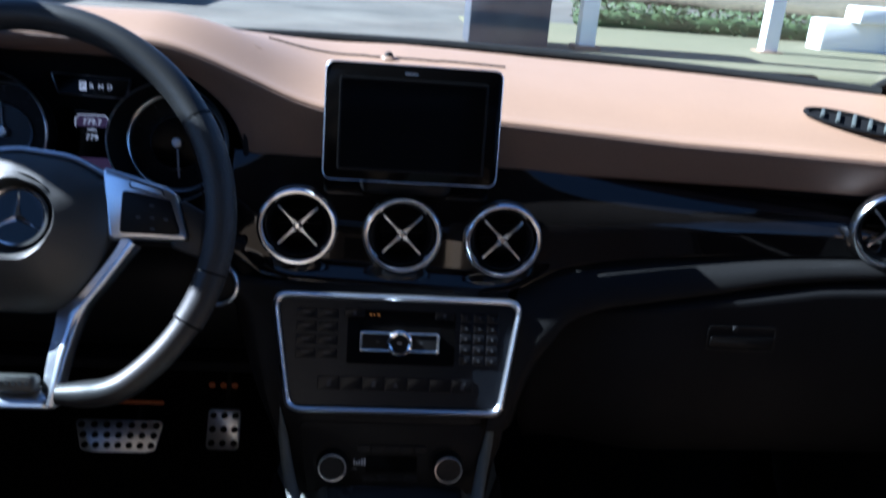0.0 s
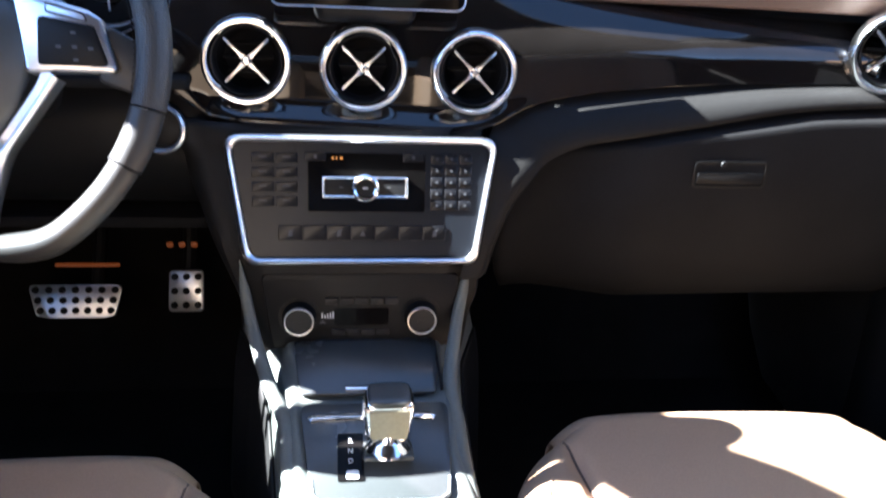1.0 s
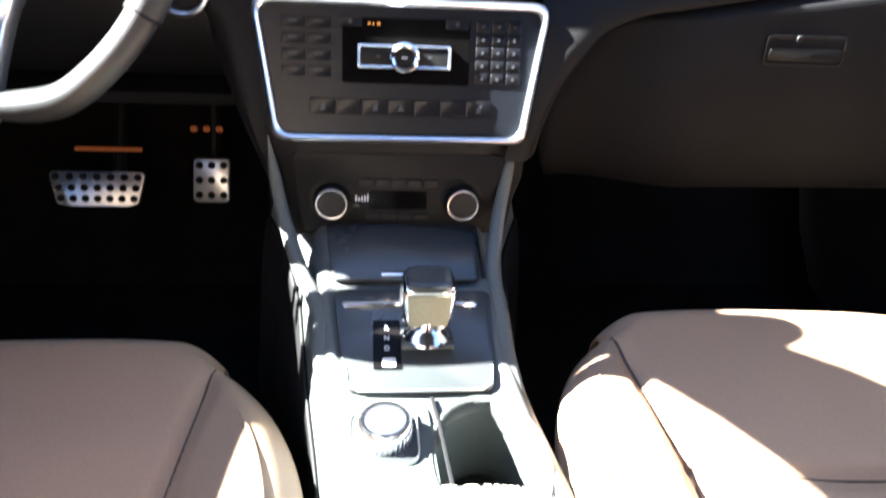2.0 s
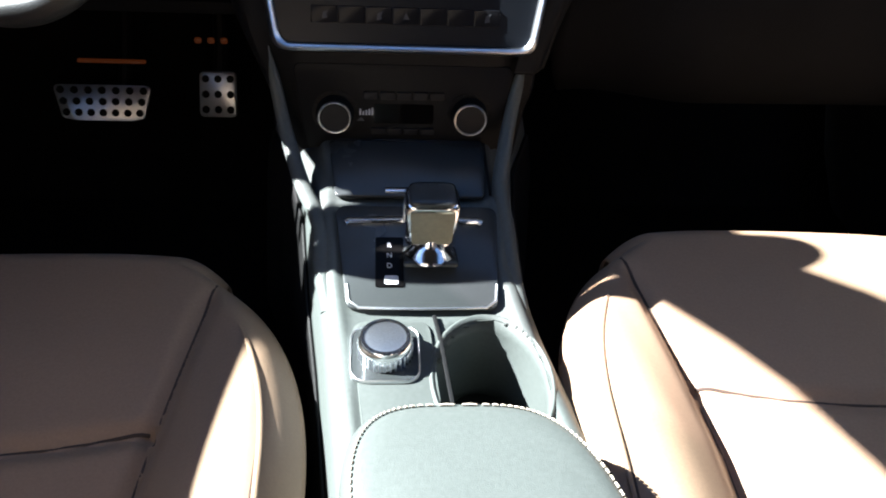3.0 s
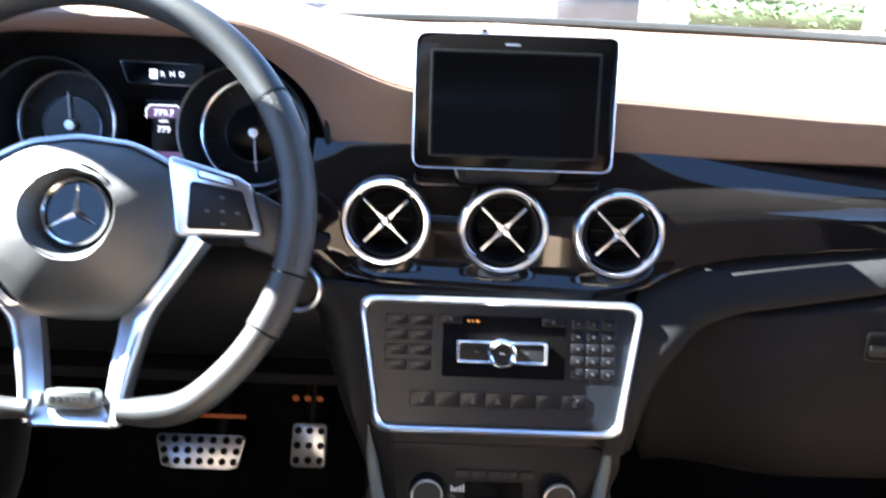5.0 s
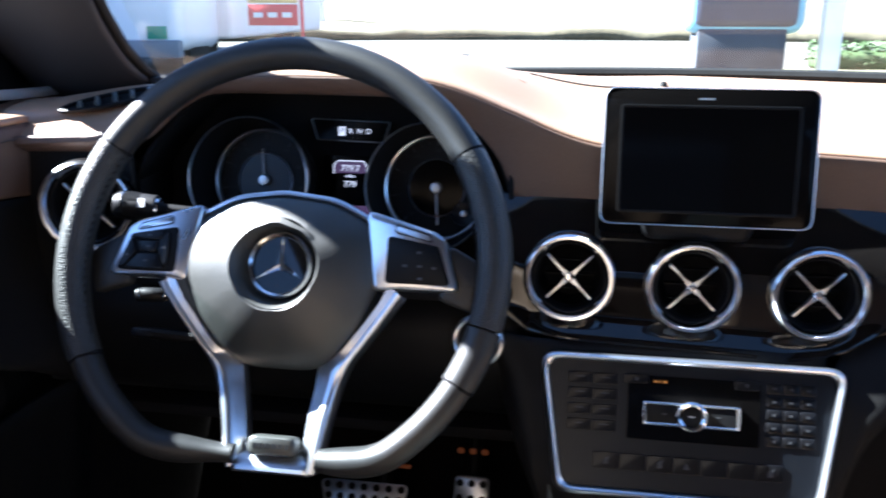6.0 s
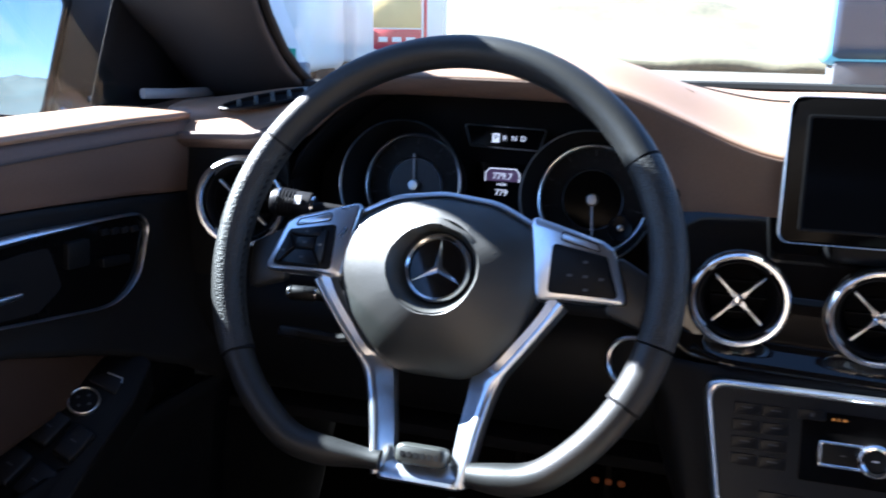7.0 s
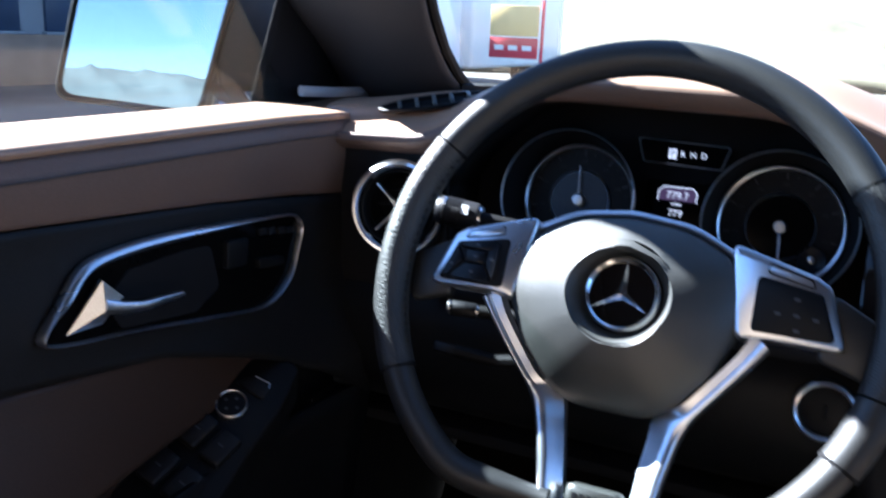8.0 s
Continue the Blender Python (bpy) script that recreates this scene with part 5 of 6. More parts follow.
# ---- front seats ----
def build_seats():
    s = thing("front_seat", "tan leather front seat with side bolsters and dark seams", "car seat", group="front seats")
    # local: x across, y ahead (front edge at 0), z over the seat plane

    def half(y):
        """Half-width of the cushion: the front corners are rounded."""
        t = min(1.0, max(0.0, -y / 0.24))
        return 0.178 + 0.082 * (1 - (1 - t) ** 2.2) ** 0.8

    def inner(y):
        """Half-width of the seat panel: the bolster seam runs in from the front corners."""
        return lerp([(-0.52, 0.128), (-0.25, 0.140), (-0.19, 0.148), (-0.05, 0.170), (0.0, 0.178)], y)

    def height(x, y):
        a = abs(x)
        k = inner(y)
        b = max(0.0, a - k)
        grow = smooth01(-y, 0.02, 0.30)
        z = 0.006 * math.cos(min(1.57, a / k * 1.3)) + 0.004 * math.cos(y * 12)
        z += (0.010 + 0.030 * grow) * math.sin(min(1.0, b / 0.07) * math.pi / 2)
        z -= 0.020 * smooth01(-y, 0.10, 0.45)
        z -= 0.008 * math.exp(-((a - k) / 0.008) ** 2) * smooth01(-y, 0.01, 0.06)
        if a < k:
            z -= 0.007 * math.exp(-((y + 0.205 - 0.02 * (a / k) ** 2) / 0.008) ** 2)
        e = max(0.0, a - (half(y) - 0.042))
        z -= 16.0 * e * e
        return z

    def front(x):
        return -0.002 - 0.9 * max(0.0, abs(x) - 0.07) ** 2

    def cushion(u, v):
        # v: from under the front lip, over the edge, to the back
        s = (u - 0.5) * 2
        r = 0.034
        if v < 0.25:
            t = v / 0.25
            ang = (1 - t) * 2.0
            x = s * half(0.0)
            f = front(x)
            y = f - r + r * math.sin(ang)
            z = height(x, 0.0) - r + r * math.cos(ang) - 0.10 * max(0.0, 0.35 - t)
        else:
            t = (v - 0.25) / 0.75
            y0 = -t * 0.47
            x = s * half(y0)
            y = front(s * half(0.0)) * (1 - t) - r + y0
            z = height(x, y0)
        return Vector((x, y, z))

    def on_top(x, y):
        y0 = y + 0.034 + 0.9 * max(0.0, abs(x) - 0.07) ** 2 * max(0.0, 1 + (y + 0.034) / 0.47)
        return height(x, min(0.0, y0))

    part("cushion", sheet(cushion, 150, 130), SEAT, s, "tan leather cushion", thick=0.004)
    for sx in (-1, 1):
        pts = []
        for k in range(40):
            y = -0.060 - 0.42 * k / 39
            x = sx * inner(y + 0.034)
            pts.append((x, y, on_top(x, y) - 0.0005))
        part("bolster_seam", tube(pts, 0.0016, 6), SEAM, s, "dark seam")
        pip = []
        for k in range(46):
            y0 = -0.46 * k / 45
            x = sx * (half(y0) - 0.030 + 0.028 * (1 - smooth01(-y0, 0.0, 0.08)))
            y = front(x) * (1 - k / 45) - 0.034 + y0
            if k >= 5:
                pip.append((x, y, on_top(x, y) + 0.0012 - 0.004 * (1 - smooth01(k, 5, 10))))
        part("piping", tube(pip, 0.0021, 8), SEAT, s, "tan leather piping")
        part("piping_seam", tube([(x - sx * 0.0034, y, z - 0.0012) for x, y, z in pip], 0.0013, 6), SEAM, s)
        part("side_skirt", sheet(lambda u, v: Vector((sx * (half(-0.02 - 0.42 * u) - 0.002), -0.10 - 0.39 * u, -0.040 - 0.14 * v)), 16, 6), SEAT, s, thick=0.01)
        part("side_shield", rbox((0.03, 0.46, 0.08), (sx * 0.245, -0.29, -0.22), 0.012, seg=3), DARK, s)
    across = []
    for k in range(-30, 31):
        x = k / 30 * inner(-0.2) * 0.98
        y = -0.239 + 0.02 * (k / 30) ** 2
        across.append((x, y, on_top(x, y) - 0.0004))
    part("thigh_seam", tube(across, 0.0016, 6), SEAM, s)
    part("front_valance", sheet(lambda u, v: Vector(((u - 0.5) * 0.35, front((u - 0.5) * 0.35) - 0.030 - 0.05 * v, -0.06 - 0.14 * v)), 20, 6), SEAT, s, thick=0.01)
    part("cushion_base", rbox((0.40, 0.38, 0.16), (0, -0.31, -0.14), 0.03, seg=3), DARK, s)

    def back(u, v):
        x = (u - 0.5) * 2
        w = 0.255 - 0.06 * v * v
        z = -0.02 + 0.62 * v
        y = -0.50 - 0.36 * (z / 0.6) ** 1.2 * 0.8 if z > 0 else -0.50
        y += 0.045 * smooth01(abs(x), 0.55, 0.9) * (1 - 0.6 * v) - 0.03 * smooth01(abs(x), 0.9, 1.0)
        return Vector((x * w, y, z))

    part("backrest", sheet(back, 40, 30), SEAT, s, "tan leather backrest", thick=0.09)
    for sx in (-1, 1):
        part("rail", rbox((0.03, 0.50, 0.03), (sx * 0.19, -0.27, -0.262), 0.005), STEEL, s)
    s.matrix_basis = pose(-0.340, 0.775, 0.518, -3, 0, 1.5)
    copy_thing(s, pose(0.382, 0.812, 0.522, -3, 0, -1.5))


build_seats()


# ---- driver's door ----
def door_face(y, z):
    """The inner face of the door: its distance to the middle line at a height."""
    return lerp([(0.40, 0.690), (0.62, 0.668), (0.70, 0.655), (0.76, 0.648), (0.80, 0.668), (0.84, 0.682), (0.93, 0.686), (0.955, 0.684), (0.985, 0.682), (0.9965, 0.687), (1.000, 0.70), (1.002, 0.73)], z)


def split(y):
    return lerp([(-0.1, 0.985), (0.3, 0.970), (0.563, 0.953), (0.75, 0.940), (0.95, 0.921)], y)


def sail_face(s):
    """The triangular panel between the window ledge and the front pillar."""
    def f(u, v):
        low = Vector((0.780, 0.925 + 0.205 * u, 0.998))
        top = pillar_outer(0.27 - 0.31 * u)
        p = low.lerp(Vector((-top.x + 0.004, top.y, top.z)), v)
        return Vector((s * (p.x - 0.012 * math.sin(math.pi * u)), p.y, p.z))
    return f


def build_door():
    d = thing("driver_door", "closed driver's door with tan leather top and black handle recess", "car door", at=(-0.70, 0.4, 0.35))
    Y0, Y1 = -0.05, 0.955

    def strip(lo, hi, push=0.0):
        def f(u, v):
            y = Y0 + (Y1 - Y0) * u
            a, b = lo(y), hi(y)
            z = a + (b - a) * v
            edge = push * math.sin(math.pi * min(1, max(0, v)))
            return Vector((-door_face(y, z) + edge + 0.012 * smooth01(y, 0.85, 0.955), y, z))
        return f

    # Door face takes the shaded copy; the sunlit ledge keeps TAN.
    part("upper_trim", sheet(strip(lambda y: split(y), lambda y: 0.9965, 0.002), 60, 14), SHADETAN, d, "tan leather upper trim, toned for shade", thick=-0.006)

    def ledge(u, v):
        y = Y0 + (Y1 - Y0) * u
        x = 0.687 + 0.086 * v - 0.012 * smooth01(y, 0.85, 0.955) * (1 - v)
        return Vector((-x, y, 0.9965 + 0.004 * math.sin(v * 1.9) + 0.001 * v))

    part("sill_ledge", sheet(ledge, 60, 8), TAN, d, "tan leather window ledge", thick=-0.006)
    part("window_seal", tube([(-0.7755, Y0 + (Y1 - Y0) * k / 20, 1.001) for k in range(21)], (0.004, 0.006), 8), RUBBER, d, "black window seal")
    line = []
    for k in range(60):
        y = Y0 + (Y1 - Y0) * k / 59
        line.append((-door_face(y, 0.985) + 0.0035 + 0.012 * smooth01(y, 0.85, 0.955), y, 0.983))
    part("trim_stitch", tube(line, 0.0009, 6), SEAM, d)
    part("middle_panel", sheet(strip(lambda y: lerp([(-0.05, 0.88), (0.55, 0.846), (0.69, 0.826), (0.80, 0.79), (0.87, 0.755), (0.955, 0.70)], y), lambda y: split(y) - 0.002), 60, 20), SOFT, d, "soft black middle panel", thick=-0.006)
    part("lower_panel", sheet(strip(lambda y: 0.36, lambda y: 0.72), 30, 20), DARK, d, "black lower door panel", thick=-0.006)

    def toe(u, v):
        """The corner ahead of the armrest, between the middle and the lower panel."""
        y = 0.76 + 0.195 * u
        z = 0.70 + (lerp([(0.69, 0.826), (0.80, 0.79), (0.87, 0.755), (0.955, 0.70)], y) + 0.060 - 0.70) * v
        return Vector((-0.690, y, z))

    part("toe_panel", sheet(toe, 16, 6), DARK, d, thick=-0.004)

    # Stands in for the outer skin; added to stop sun leaking between panels.
    part("door_core", rbox((0.060, 1.0, 0.62), (-0.740, 0.45, 0.68), 0.010), PAINT, d, "brown painted outer skin")
    # brown armrest insert running down to the armrest; shade put into its colour
    def insert(u, v):
        y = Y0 + 0.86 * u
        top = lerp([(-0.05, 0.878), (0.55, 0.845), (0.69, 0.826), (0.76, 0.807), (0.81, 0.780)], y)
        low = Vector((lerp([(0.0, 0.58), (0.3, 0.612), (0.5, 0.650), (0.61, 0.664), (0.80, 0.692)], y), 0.754))
        x = 0.684 + (low.x - 0.684) * v ** 1.5 - 0.006 * math.sin(math.pi * v) * (1 - u)
        return Vector((-x, y, top + (low.y - top) * v))

    part("armrest_insert", sheet(insert, 50, 18), SHADEINSERT, d, "leather armrest insert, darkened for shade", thick=-0.006)
    # armrest, and the switch console that rises ahead of it towards the dash
    part("armrest_pad", prism(rounded([(-0.69, -0.03), (-0.548, -0.03), (-0.546, 0.40), (-0.566, 0.585), (-0.640, 0.640), (-0.690, 0.655)], 0.02), 0.075, Matrix.Translation((0, 0, 0.628)), bevel=0.008), DARK, d, "black armrest pad")
    ms = plane_at((-0.672, 0.762, 0.757), (0.35, -0.45, 0.82), up=(0, 1, 0))
    face = [(-0.036, -0.145), (0.058, -0.145), (0.0515, -0.075), (0.0415, -0.027), (0.0335, 0.025), (0.0190, 0.064), (0.0080, 0.068), (-0.020, 0.048), (-0.034, 0.020), (-0.036, -0.030)]
    sw = part("switch_console", prism(rounded(face, 0.008), 0.050, ms, bevel=0.003, z0=-0.050), DARK, d, "dark sloping switch console")
    part("panel_edge", tube([ms @ Vector((x - 0.001, y, 0.0002)) for x, y in ((0.0535, -0.110), (0.0505, -0.075), (0.0408, -0.027), (0.0330, 0.020))], 0.0006, 6), KEYGREY, sw, "thin grey edge line")
    mm = ms @ Matrix.Translation((-0.002, -0.003, 0.0002))
    ring = part("mirror_switch", lathe([(0.0, 0.003), (0.0118, 0.003), (0.0128, 0.0)], 32, mm), DARK, sw)
    part("switch_ring", lathe([(0.0124, 0.0), (0.0127, 0.0034), (0.0134, 0.0040), (0.0141, 0.0034), (0.0145, 0.0)], 36, mm), STEEL, ring, "thin silver ring")
    for a in range(4):
        part("mark", rbox((0.0026, 0.0026, 0.0004), (0.0065 * math.cos(a * 1.571), 0.0065 * math.sin(a * 1.571), 0.0032), 0.0, mm), FAINTMARK, ring)
    for k in range(4):
        at = (-0.006 + 0.027 * (k % 2), -0.040 - 0.044 * (k // 2), 0.003)
        key = part("window_switch", rbox((0.021, 0.032, 0.010), at, 0.003, ms, seg=3), KEYGREY, sw)
        part("mark", rbox((0.006, 0.0016, 0.0003), (at[0], at[1], 0.0082), 0.0, ms), FAINTMARK, key)
    part("fold_switch", prism(rounded([(-0.016, 0.016), (0.016, 0.018), (0.013, 0.036), (-0.006, 0.032)], 0.003), 0.0025, ms, bevel=0.001), KEYGREY, sw)
    part("fold_mark", tube([ms @ Vector(q) for q in ((-0.005, 0.0315, 0.003), (0.010, 0.0340, 0.003), (0.0125, 0.0300, 0.003))], 0.0007, 6), STEEL, sw)

    # handle recess with chrome surround
    m = plane_at((-0.6815, 0.74, 0.885), (1, 0.0, 0.02))
    # local x runs towards the car's front
    shape = [(-0.170, -0.0085), (-0.152, -0.0175), (-0.084, -0.0270), (-0.006, -0.0405), (0.068, -0.0505), (0.108, -0.0340), (0.1235, -0.006), (0.1300, 0.0140), (0.122, 0.0265), (0.104, 0.0300), (0.026, 0.0365), (-0.045, 0.0410), (-0.098, 0.0405), (-0.130, 0.0345), (-0.152, 0.0130)]
    loop = [Vector((*q, 0)) for q in shape]
    ol, il = [], []
    k = len(loop)
    for a in range(k):
        quad = [loop[(a + e) % k] for e in (-1, 0, 1, 2)]
        for b in range(6):
            q = bent(quad, (1 + b / 6) / 3)
            tang = (bent(quad, (1 + b / 6) / 3 + 0.01) - bent(quad, max(0, (1 + b / 6) / 3 - 0.01))).normalized()
            wide = 0.0022 + 0.0062 * smooth01(q.y, 0.0, 0.02) * (1 - smooth01(q.x, -0.06, 0.10))
            ol.append((q.x, q.y))
            il.append((q.x - tang.y * wide, q.y + tang.x * wide))
    part("recess", prism(il, 0.003, m, z0=0.0005), GLASSBLACK, d, "black handle recess")
    part("recess_frame", band(ol, il, 0.0090, m, crown=0.004), SATIN, d, "satin chrome surround")
    bowl = [(-0.115, 0.004), (-0.09, 0.022), (-0.03, 0.024), (0.0, 0.022), (0.01, -0.016), (-0.02, -0.030), (-0.10, -0.020)]
    part("handle_bowl", prism(rounded(bowl, 0.008), 0.001, m, z0=0.0036), MATT, d)
    # pull handle: a folded triangular root and a tapering arm
    k3 = lambda x, y, z: m @ Vector((x - 0.003, y + 0.008, z))
    bm = bmesh.new()
    pv = [bm.verts.new(k3(*q)) for q in ((-0.146, -0.019, 0.004), (-0.116, 0.0150, 0.006), (-0.125, 0.0175, 0.019), (-0.126, -0.0040, 0.021), (-0.108, 0.0015, 0.020), (-0.120, -0.017, 0.010))]
    for tri in ((0, 1, 2), (0, 2, 3), (2, 4, 3), (3, 4, 5), (0, 3, 5), (1, 4, 2)):
        bm.faces.new([pv[q] for q in tri])
    handle = part("pull_handle", bm, STEEL, d, "satin silver pull handle", sharp=20)
    part("handle_arm", tube([k3(-0.125, -0.001, 0.018), k3(-0.110, -0.006, 0.020), k3(-0.092, -0.0095, 0.021), k3(-0.070, -0.0105, 0.020), k3(-0.044, -0.0135, 0.015)], lambda t: (0.0060 - 0.004 * t, 0.0045 - 0.0018 * t), 12, up=(1, 0, 0)), SATIN, handle)
    part("seat_switch", prism(rounded([(0.015, -0.002), (0.042, -0.004), (0.046, 0.020), (0.018, 0.022)], 0.003), 0.006, m, bevel=0.001, z0=0.003), DARK, d)
    part("seat_switch", prism(rounded([(0.060, -0.012), (0.098, -0.016), (0.098, -0.008), (0.060, -0.002)], 0.003), 0.006, m, bevel=0.001, z0=0.003), DARK, d)
    for k in range(4):
        part("memory_button", prism(rounded(rect(0.010, 0.006, (0.070 + 0.014 * k), 0.020 - 0.002 * k), 0.0012, 3), 0.0035, m, bevel=0.0006, z0=0.003), KEYGREY, d)

    # triangular panel at the mirror with the small loudspeaker bar
    BAR = lambda k: (-0.758 + 0.012 * k, 0.990 + 0.122 * k, 1.0165 - 0.005 * k + 0.002 * abs(k - 0.45))
    sail = thing("mirror_sail_panel", "black triangular door corner panel with a chrome loudspeaker bar", "door trim", at=(-0.70, 0.95, 1.0))
    part("panel", sheet(sail_face(-1), 14, 10), MATT, sail, thick=0.0008)
    part("speaker_bar", tube([BAR(k) for k in (0, 0.03, 0.42, 0.52, 0.97, 1)], (0.0046, 0.0060), 10, up=(0, 0, 1)), SILVERPAINT, sail, "silver bar")

    w = thing("driver_window", "clear driver's side window", "window", kind="structure", at=(-0.70, 0.4, 1.0))
    ob = part("pane", sheet(lambda u, v: Vector((-0.780 + 0.135 * v, -0.05 + (1.05 - 0.48 * v) * u, 1.0 + 0.365 * v)), 10, 8), SIDEGLASS, w, thick=0.004)


build_door()


def build_passenger_door():
    d = thing("passenger_door", "closed passenger door with tan leather top and black panel", "car door", at=(0.70, 0.4, 0.35))
    for name, z0, z1, mat, lab in (("upper_trim", 0.93, 0.9985, TAN, "tan leather upper trim"), ("middle_panel", 0.80, 0.928, SOFT, ""), ("lower_panel", 0.36, 0.798, DARK, "")):
        part(name, sheet(lambda u, v: Vector((door_face(0, z0 + (z1 - z0) * v) - 0.012 * smooth01(u, 0.9, 1.0), -0.05 + 1.005 * u, z0 + (z1 - z0) * v)), 24, 8), mat, d, lab, thick=0.006)
    part("sill_ledge", sheet(lambda u, v: Vector((0.687 + 0.088 * v, -0.05 + 1.005 * u, 0.9965 + 0.004 * v)), 24, 4), TAN, d, thick=0.006)
    part("pull_handle", tube([(0.668, 0.60, 0.87), (0.655, 0.63, 0.88), (0.655, 0.72, 0.875), (0.668, 0.75, 0.865)], 0.008, 10), SATIN, d)
    part("corner_panel", sheet(sail_face(1), 10, 8), MATT, d, thick=0.008)
    w = thing("passenger_window", "clear passenger side window", "window", kind="structure", at=(0.70, 0.4, 1.0))
    ob = part("pane", sheet(lambda u, v: Vector((0.780 - 0.135 * v, -0.05 + (1.05 - 0.48 * v) * u, 1.0 + 0.365 * v)), 10, 8), SIDEGLASS, w, thick=0.004)
    for name, s in (("rear_door_driver", -1), ("rear_door_passenger", 1)):
        r = thing(name, "closed rear door with black panel and tan top", "car door", at=(s * 0.70, -0.5, 0.35))
        part("panel", rbox((0.03, 0.80, 0.62), (s * 0.705, -0.54, 0.68), 0.01, seg=3), SOFT, r)
        part("upper_trim", rbox((0.04, 0.80, 0.03), (s * 0.705, -0.54, 0.995), 0.01, seg=3), TAN, r)
        ob = part("pane", sheet(lambda u, v: Vector((s * (0.722 - 0.125 * v), -0.14 - 0.80 * u, 1.0 + 0.335 * v)), 6, 6), REARGLASS, r, thick=0.004)


build_passenger_door()


# ---- outside ----
ASPHALT = material("pale_worn_asphalt", (0.105, 0.096, 0.080), 0.9, vary=0.35, scale=0.6, bump=0.4, grain=60)
GRASS = material("dry_grass", (0.075, 0.075, 0.040), 0.9, vary=0.3, scale=0.8, bump=0.8, grain=40, tint=(0.14, 0.125, 0.07))
# Pale blue-green stands in for haze over the far hills.
HAZELEAF = material("haze_tinted_leaf", (0.10, 0.125, 0.115), 0.9, vary=0.2, scale=0.1, grain=2)
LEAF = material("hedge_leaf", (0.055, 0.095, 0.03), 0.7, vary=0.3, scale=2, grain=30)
BRUSH = material("dry_brush", (0.105, 0.090, 0.055), 0.9, vary=0.3, scale=0.4, grain=6, tint=(0.040, 0.038, 0.022))
WHITE = material("white_paint", (0.78, 0.78, 0.76), 0.4, vary=0.05, scale=2)
REDSIGN = material("red_sign", (0.55, 0.04, 0.06), 0.5, vary=0.1, scale=4)
YELLOW = material("yellow_sign", (0.75, 0.55, 0.22), 0.5, vary=0.1, scale=4)
GREENSIGN = material("green_sign", (0.03, 0.28, 0.17), 0.5, vary=0.1, scale=4)
CYAN = material("pale_blue_paint", (0.16, 0.42, 0.58), 0.4, vary=0.08, scale=3)
BLUEBOX = material("dark_blue_box", (0.02, 0.035, 0.07), 0.4, vary=0.15, scale=3)
GREYPLINTH = material("grey_plinth", (0.055, 0.060, 0.075), 0.8, vary=0.15, scale=3, bump=0.4, grain=50)
GREYWALL = material("grey_plaster", (0.22, 0.22, 0.23), 0.8, vary=0.15, scale=1.5, bump=0.3, grain=30)
BRICKBROWN = material("brown_plinth", (0.24, 0.15, 0.10), 0.8, vary=0.15, scale=3, bump=0.4, grain=50)


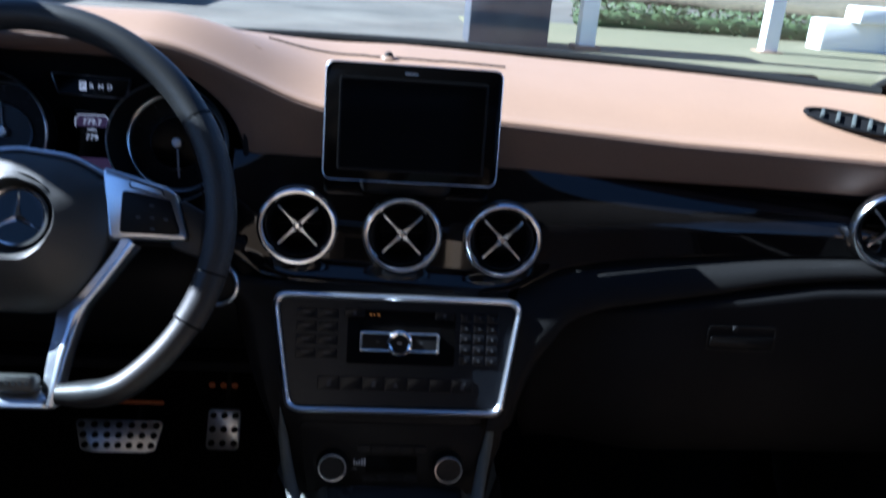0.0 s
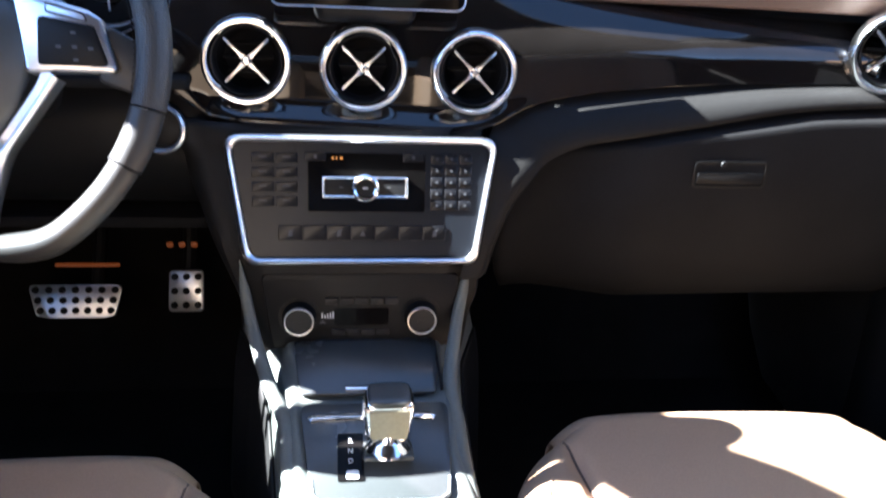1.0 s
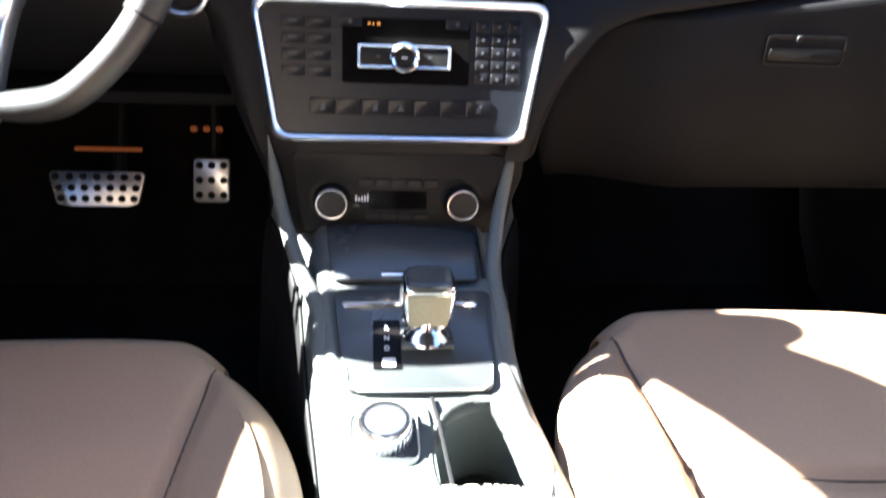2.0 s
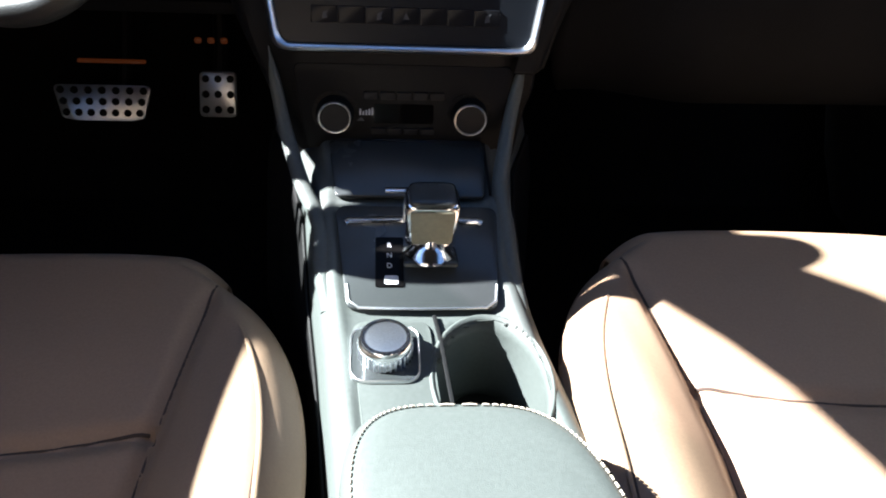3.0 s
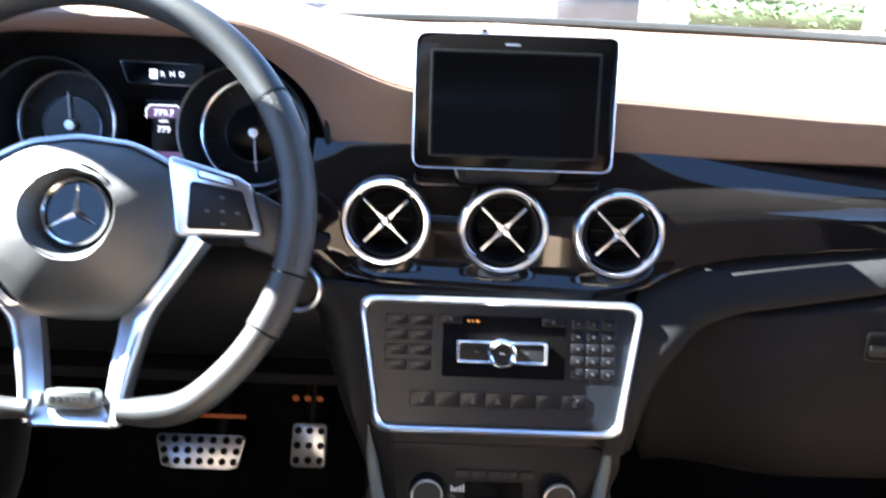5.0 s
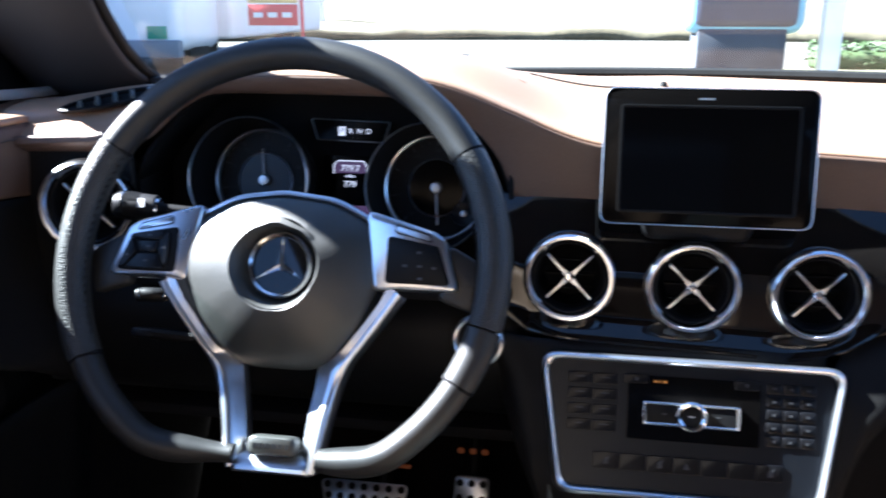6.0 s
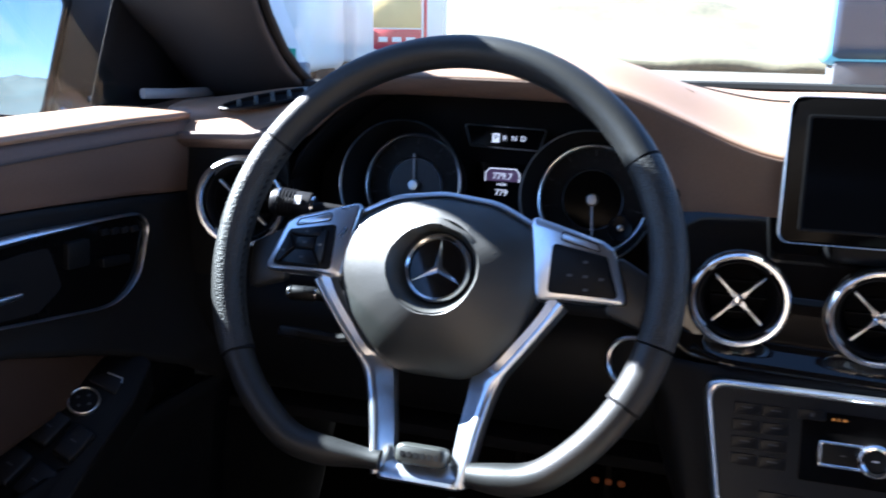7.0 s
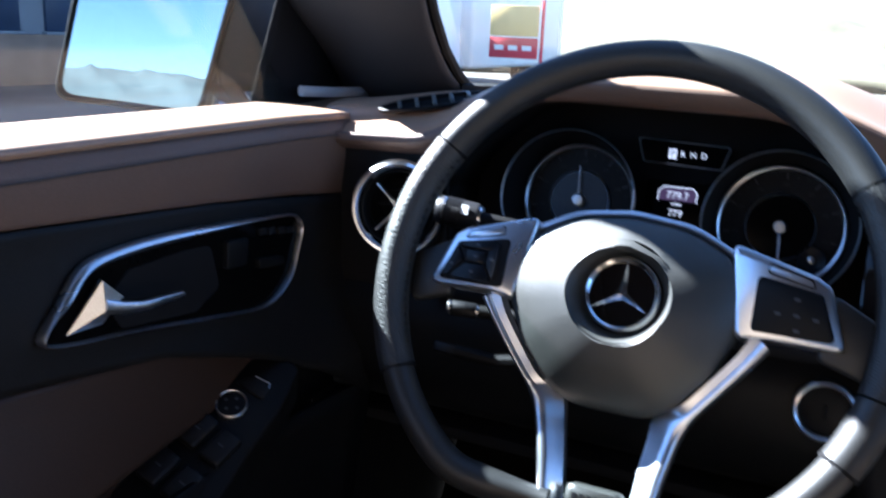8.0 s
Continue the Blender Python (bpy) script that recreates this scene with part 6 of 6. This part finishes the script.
def build_outside():
    g = thing("ground", "pale worn asphalt lot and road", "ground", kind="structure")
    part("asphalt", sheet(lambda u, v: Vector(((u - 0.5) * 1600, (v - 0.5) * 1600, -0.0)), 8, 8), ASPHALT, g, thick=0.2)
    v = thing("grass_verge", "strip of dry grass beside the road", "grass", kind="structure")
    part("turf", sheet(lambda u, w: Vector((1.5 + 30 * u, 9.6 + 6 * w, 0.03 + 0.05 * math.sin(9 * u) * math.sin(3 * w))), 40, 10), GRASS, v, thick=0.1)
    rnd = random.Random(4)
    h = thing("hedge", "low untrimmed green hedge", "hedge", at=(6.5, 15.5, 0))
    bm = bmesh.new()
    for k in range(2600):
        p = Vector((3.6 + rnd.random() * 6.5, 15.2 + rnd.random() * 1.0, 0.05 + rnd.random() ** 0.8 * 0.42))
        a, b = rnd.uniform(0, 6.28), rnd.uniform(-0.8, 0.8)
        d1 = Vector((math.cos(a), math.sin(a), b)).normalized() * 0.06
        d2 = d1.cross(Vector((rnd.uniform(-1, 1), rnd.uniform(-1, 1), 1))).normalized() * 0.035
        bm.faces.new([bm.verts.new(p + q) for q in (-d1, d2, d1, -d2)])
    part("leaves", bm, LEAF, h, smooth=False)
    part("twig_mass", rbox((6.4, 0.8, 0.32), (6.85, 15.7, 0.16), 0.12, seg=3), LEAF, h)
    b = thing("brush_bank", "bank of dry brush and earth beyond the road", "bank", kind="structure")

    def bank(u, w):
        a = -1.9 + 3.6 * u
        r = 27 + 34 * w
        n = noise.noise(Vector((u * 22, w * 4, 0.3)))
        n2 = noise.noise(Vector((u * 90, w * 12, 1.3)))
        return Vector((r * math.sin(a), r * math.cos(a), -0.05 + (4.2 + 1.6 * n) * w ** 1.3 + (0.12 + 0.5 * w) * n2))

    part("slope", sheet(bank, 220, 24), BRUSH, b, thick=0.3)
    far = thing("far_hills", "low wooded hills on the horizon behind, coloured for haze", "hills", kind="structure")

    def hills(u, w):
        a = 1.75 + 2.8 * u
        n = noise.noise(Vector((u * 9, 0.2, 0.7))) + 0.4 * noise.noise(Vector((u * 60, w * 3, 2.1))) + 0.25 * noise.noise(Vector((u * 200, w * 6, 4.1)))
        r = 220 + 60 * w
        return Vector((r * math.sin(a), r * math.cos(a), -0.5 + (12.0 + 7.0 * n) * w))

    part("slope", sheet(hills, 400, 8), HAZELEAF, far, thick=0.5)

    post = thing("white_post", "square white post at the roadside", "post", group="roadside posts", at=(0, 0, 0))
    part("shaft", rbox((0.22, 0.22, 3.6), (0, 0, 1.8), 0.02), WHITE, post)
    part("footing", rbox((0.36, 0.36, 0.10), (0, 0, 0.05), 0.02), BRICKBROWN, post)
    post.matrix_basis = pose(2.75, 11.2, 0)
    copy_thing(post, pose(5.75, 12.3, 0))
    copy_thing(post, pose(-9.5, 30.0, 0))

    c = thing("utility_cabinet", "dark blue cabinet on a grey plinth", "cabinet", at=(1.9, 11.4, 0))
    part("cabinet_body", rbox((1.25, 0.8, 1.5), (1.75, 11.5, 1.55), 0.12, seg=4), BLUEBOX, c)
    part("cabinet_frame", rbox((1.40, 0.78, 1.58), (1.75, 11.52, 1.53), 0.16, seg=4), CYAN, c, "pale blue frame")
    part("plinth", rbox((1.05, 0.7, 0.80), (1.72, 11.5, 0.40), 0.03), GREYPLINTH, c)

    t = thing("white_van", "parked white box van with a green panel", "van", at=(-7.2, 15, 0))
    part("box", rbox((2.6, 5.2, 2.5), (-7.6, 17.2, 1.75), 0.08, seg=3), WHITE, t)
    part("cab", rbox((2.2, 1.6, 1.5), (-7.6, 13.9, 1.1), 0.25, seg=4), WHITE, t)
    part("green_panel", rbox((0.34, 0.03, 0.20), (-6.92, 13.09, 0.66), 0.01), GREENSIGN, t)
    part("bumper", rbox((2.16, 0.2, 0.28), (-7.6, 13.10, 0.40), 0.05), GREYWALL, t)
    for x in (-8.5, -6.72):
        for y in (14.0, 18.4):
            part("wheel", lathe([(0.0, -0.12), (0.30, -0.12), (0.38, -0.08), (0.38, 0.08), (0.30, 0.12), (0.0, 0.12)], 28, pose(x, y, 0.38, 0, 90, 0)), RUBBER, t)
    s = thing("roadside_banner", "red and yellow banner on a red pole", "banner", at=(-5.2, 14, 0))
    part("pole", tube([(-4.80, 14, 0), (-4.80, 14, 1.7)], 0.03, 10), REDSIGN, s)
    part("red_field", rbox((0.86, 0.04, 0.34), (-5.30, 14, 0.92), 0.01), REDSIGN, s)
    part("yellow_field", rbox((0.86, 0.04, 0.5), (-5.30, 14, 1.36), 0.01), YELLOW, s)
    for k in range(3):
        part("lettering_bar", rbox((0.16, 0.01, 0.08), (-5.55 + 0.25 * k, 13.975, 0.92), 0.0), WHITE, s)
    # Added as the dark backdrop at left, tall enough to shade the ground.
    h = thing("low_building", "long grey building with brown base and dark windows", "building", at=(-15, 12, 0))
    part("wall", rbox((2.0, 20.0, 5.6), (-13.2, 12.0, 2.8), 0.05), GREYWALL, h)
    part("plinth", rbox((0.12, 20.0, 0.80), (-12.16, 12.0, 0.40), 0.02), BRICKBROWN, h)
    part("roof", rbox((2.6, 20.6, 0.16), (-13.2, 12.0, 5.68), 0.04), BRICKBROWN, h)
    for k in range(7):
        win = part("window", rbox((0.08, 1.9, 1.30), (-12.18, 4.2 + 2.4 * k, 1.50), 0.01), BLUEBOX, h)
        part("sill", rbox((0.14, 2.0, 0.05), (-12.16, 4.2 + 2.4 * k, 0.82), 0.01), GREYWALL, win)
    w = thing("low_white_barrier", "low white concrete barrier", "barrier", at=(8, 13.5, 0))
    part("block", rbox((2.6, 0.5, 0.55), (8.4, 13.6, 0.275), 0.05), WHITE, w)
    part("cap", rbox((1.0, 0.5, 0.25), (8.0, 13.3, 0.66), 0.04), WHITE, w)


build_outside()


def build_door_mirrors():
    for name, s in (("door_mirror_driver", -1), ("door_mirror_passenger", 1)):
        d = thing(name, "dark door mirror on a brown foot", "door mirror", group="door mirrors", at=(s * 0.9, 0.97, 1.0))
        m = plane_at((s * 0.955, 0.955, 1.068), (-s * 0.36, -0.93, 0.050))
        corner = [(-0.104, -0.076), (0.072, -0.090), (0.112, 0.052), (0.090, 0.085), (-0.066, 0.076)]
        ol = rounded(corner if s < 0 else [(-x, y) for x, y in corner[::-1]], 0.018)
        small = [(p[0] * 0.93, p[1] * 0.91) for p in ol]
        part("glass", prism(small, 0.003, m, z0=-0.006), MIRROR, d, "mirror glass")
        part("edge", band(ol, small, 0.012, m, crown=0.003, z0=-0.010), DARK, d)

        def shell(u, v):
            k = int(round(u * len(ol))) % len(ol)
            f = math.cos(v * math.pi / 2) ** 0.6 if v < 1 else 0.05
            return m @ Vector((ol[k][0] * f, ol[k][1] * f, -0.008 - 0.10 * math.sin(v * math.pi / 2)))

        part("housing", sheet(shell, len(ol), 8, wrap=True), DARK, d, "dark grey housing", thick=0.003)
        part("foot", sheet(lambda u, v: Vector((s * (0.790 + 0.095 * u), 0.905 + 0.06 * v + 0.09 * u, 0.985 + 0.012 * u + 0.026 * math.sin(math.pi * (0.15 + 0.7 * v)) * (0.6 + 0.4 * u))), 12, 12), PAINT, d, "brown painted foot", thick=0.004)
        part("inner_cover", sheet(lambda u, v: Vector((s * (0.878 - 0.068 * u), 1.000 + 0.045 * u + 0.06 * u ** 4 - 0.006 * math.sin(math.pi * v), 1.010 + 0.140 * v - 0.02 * u * v)), 12, 12), PILLAR, d, "grey inner housing cover", thick=0.003)
    b = thing("car_bonnet", "brown painted bonnet and wings ahead of the windscreen", "bonnet", at=(0, 1.8, 0.8))
    part("bonnet", sheet(lambda u, v: Vector(((u - 0.5) * 1.62 * (1 - 0.12 * v), 1.30 - 0.45 * ((u - 0.5) * 1.3) ** 2 + 0.20 + 0.9 * v, 0.955 - 0.035 * (2 * u - 1) ** 2 - 0.24 * v ** 1.3)), 24, 16), PAINT, b, thick=0.01)
    for s in (-1, 1):
        part("wiper", tube([(s * 0.1 - 0.25, 1.345, 0.995), (s * 0.1 + 0.30, 1.32, 0.997)], 0.006, 8), RUBBER, b)


build_door_mirrors()
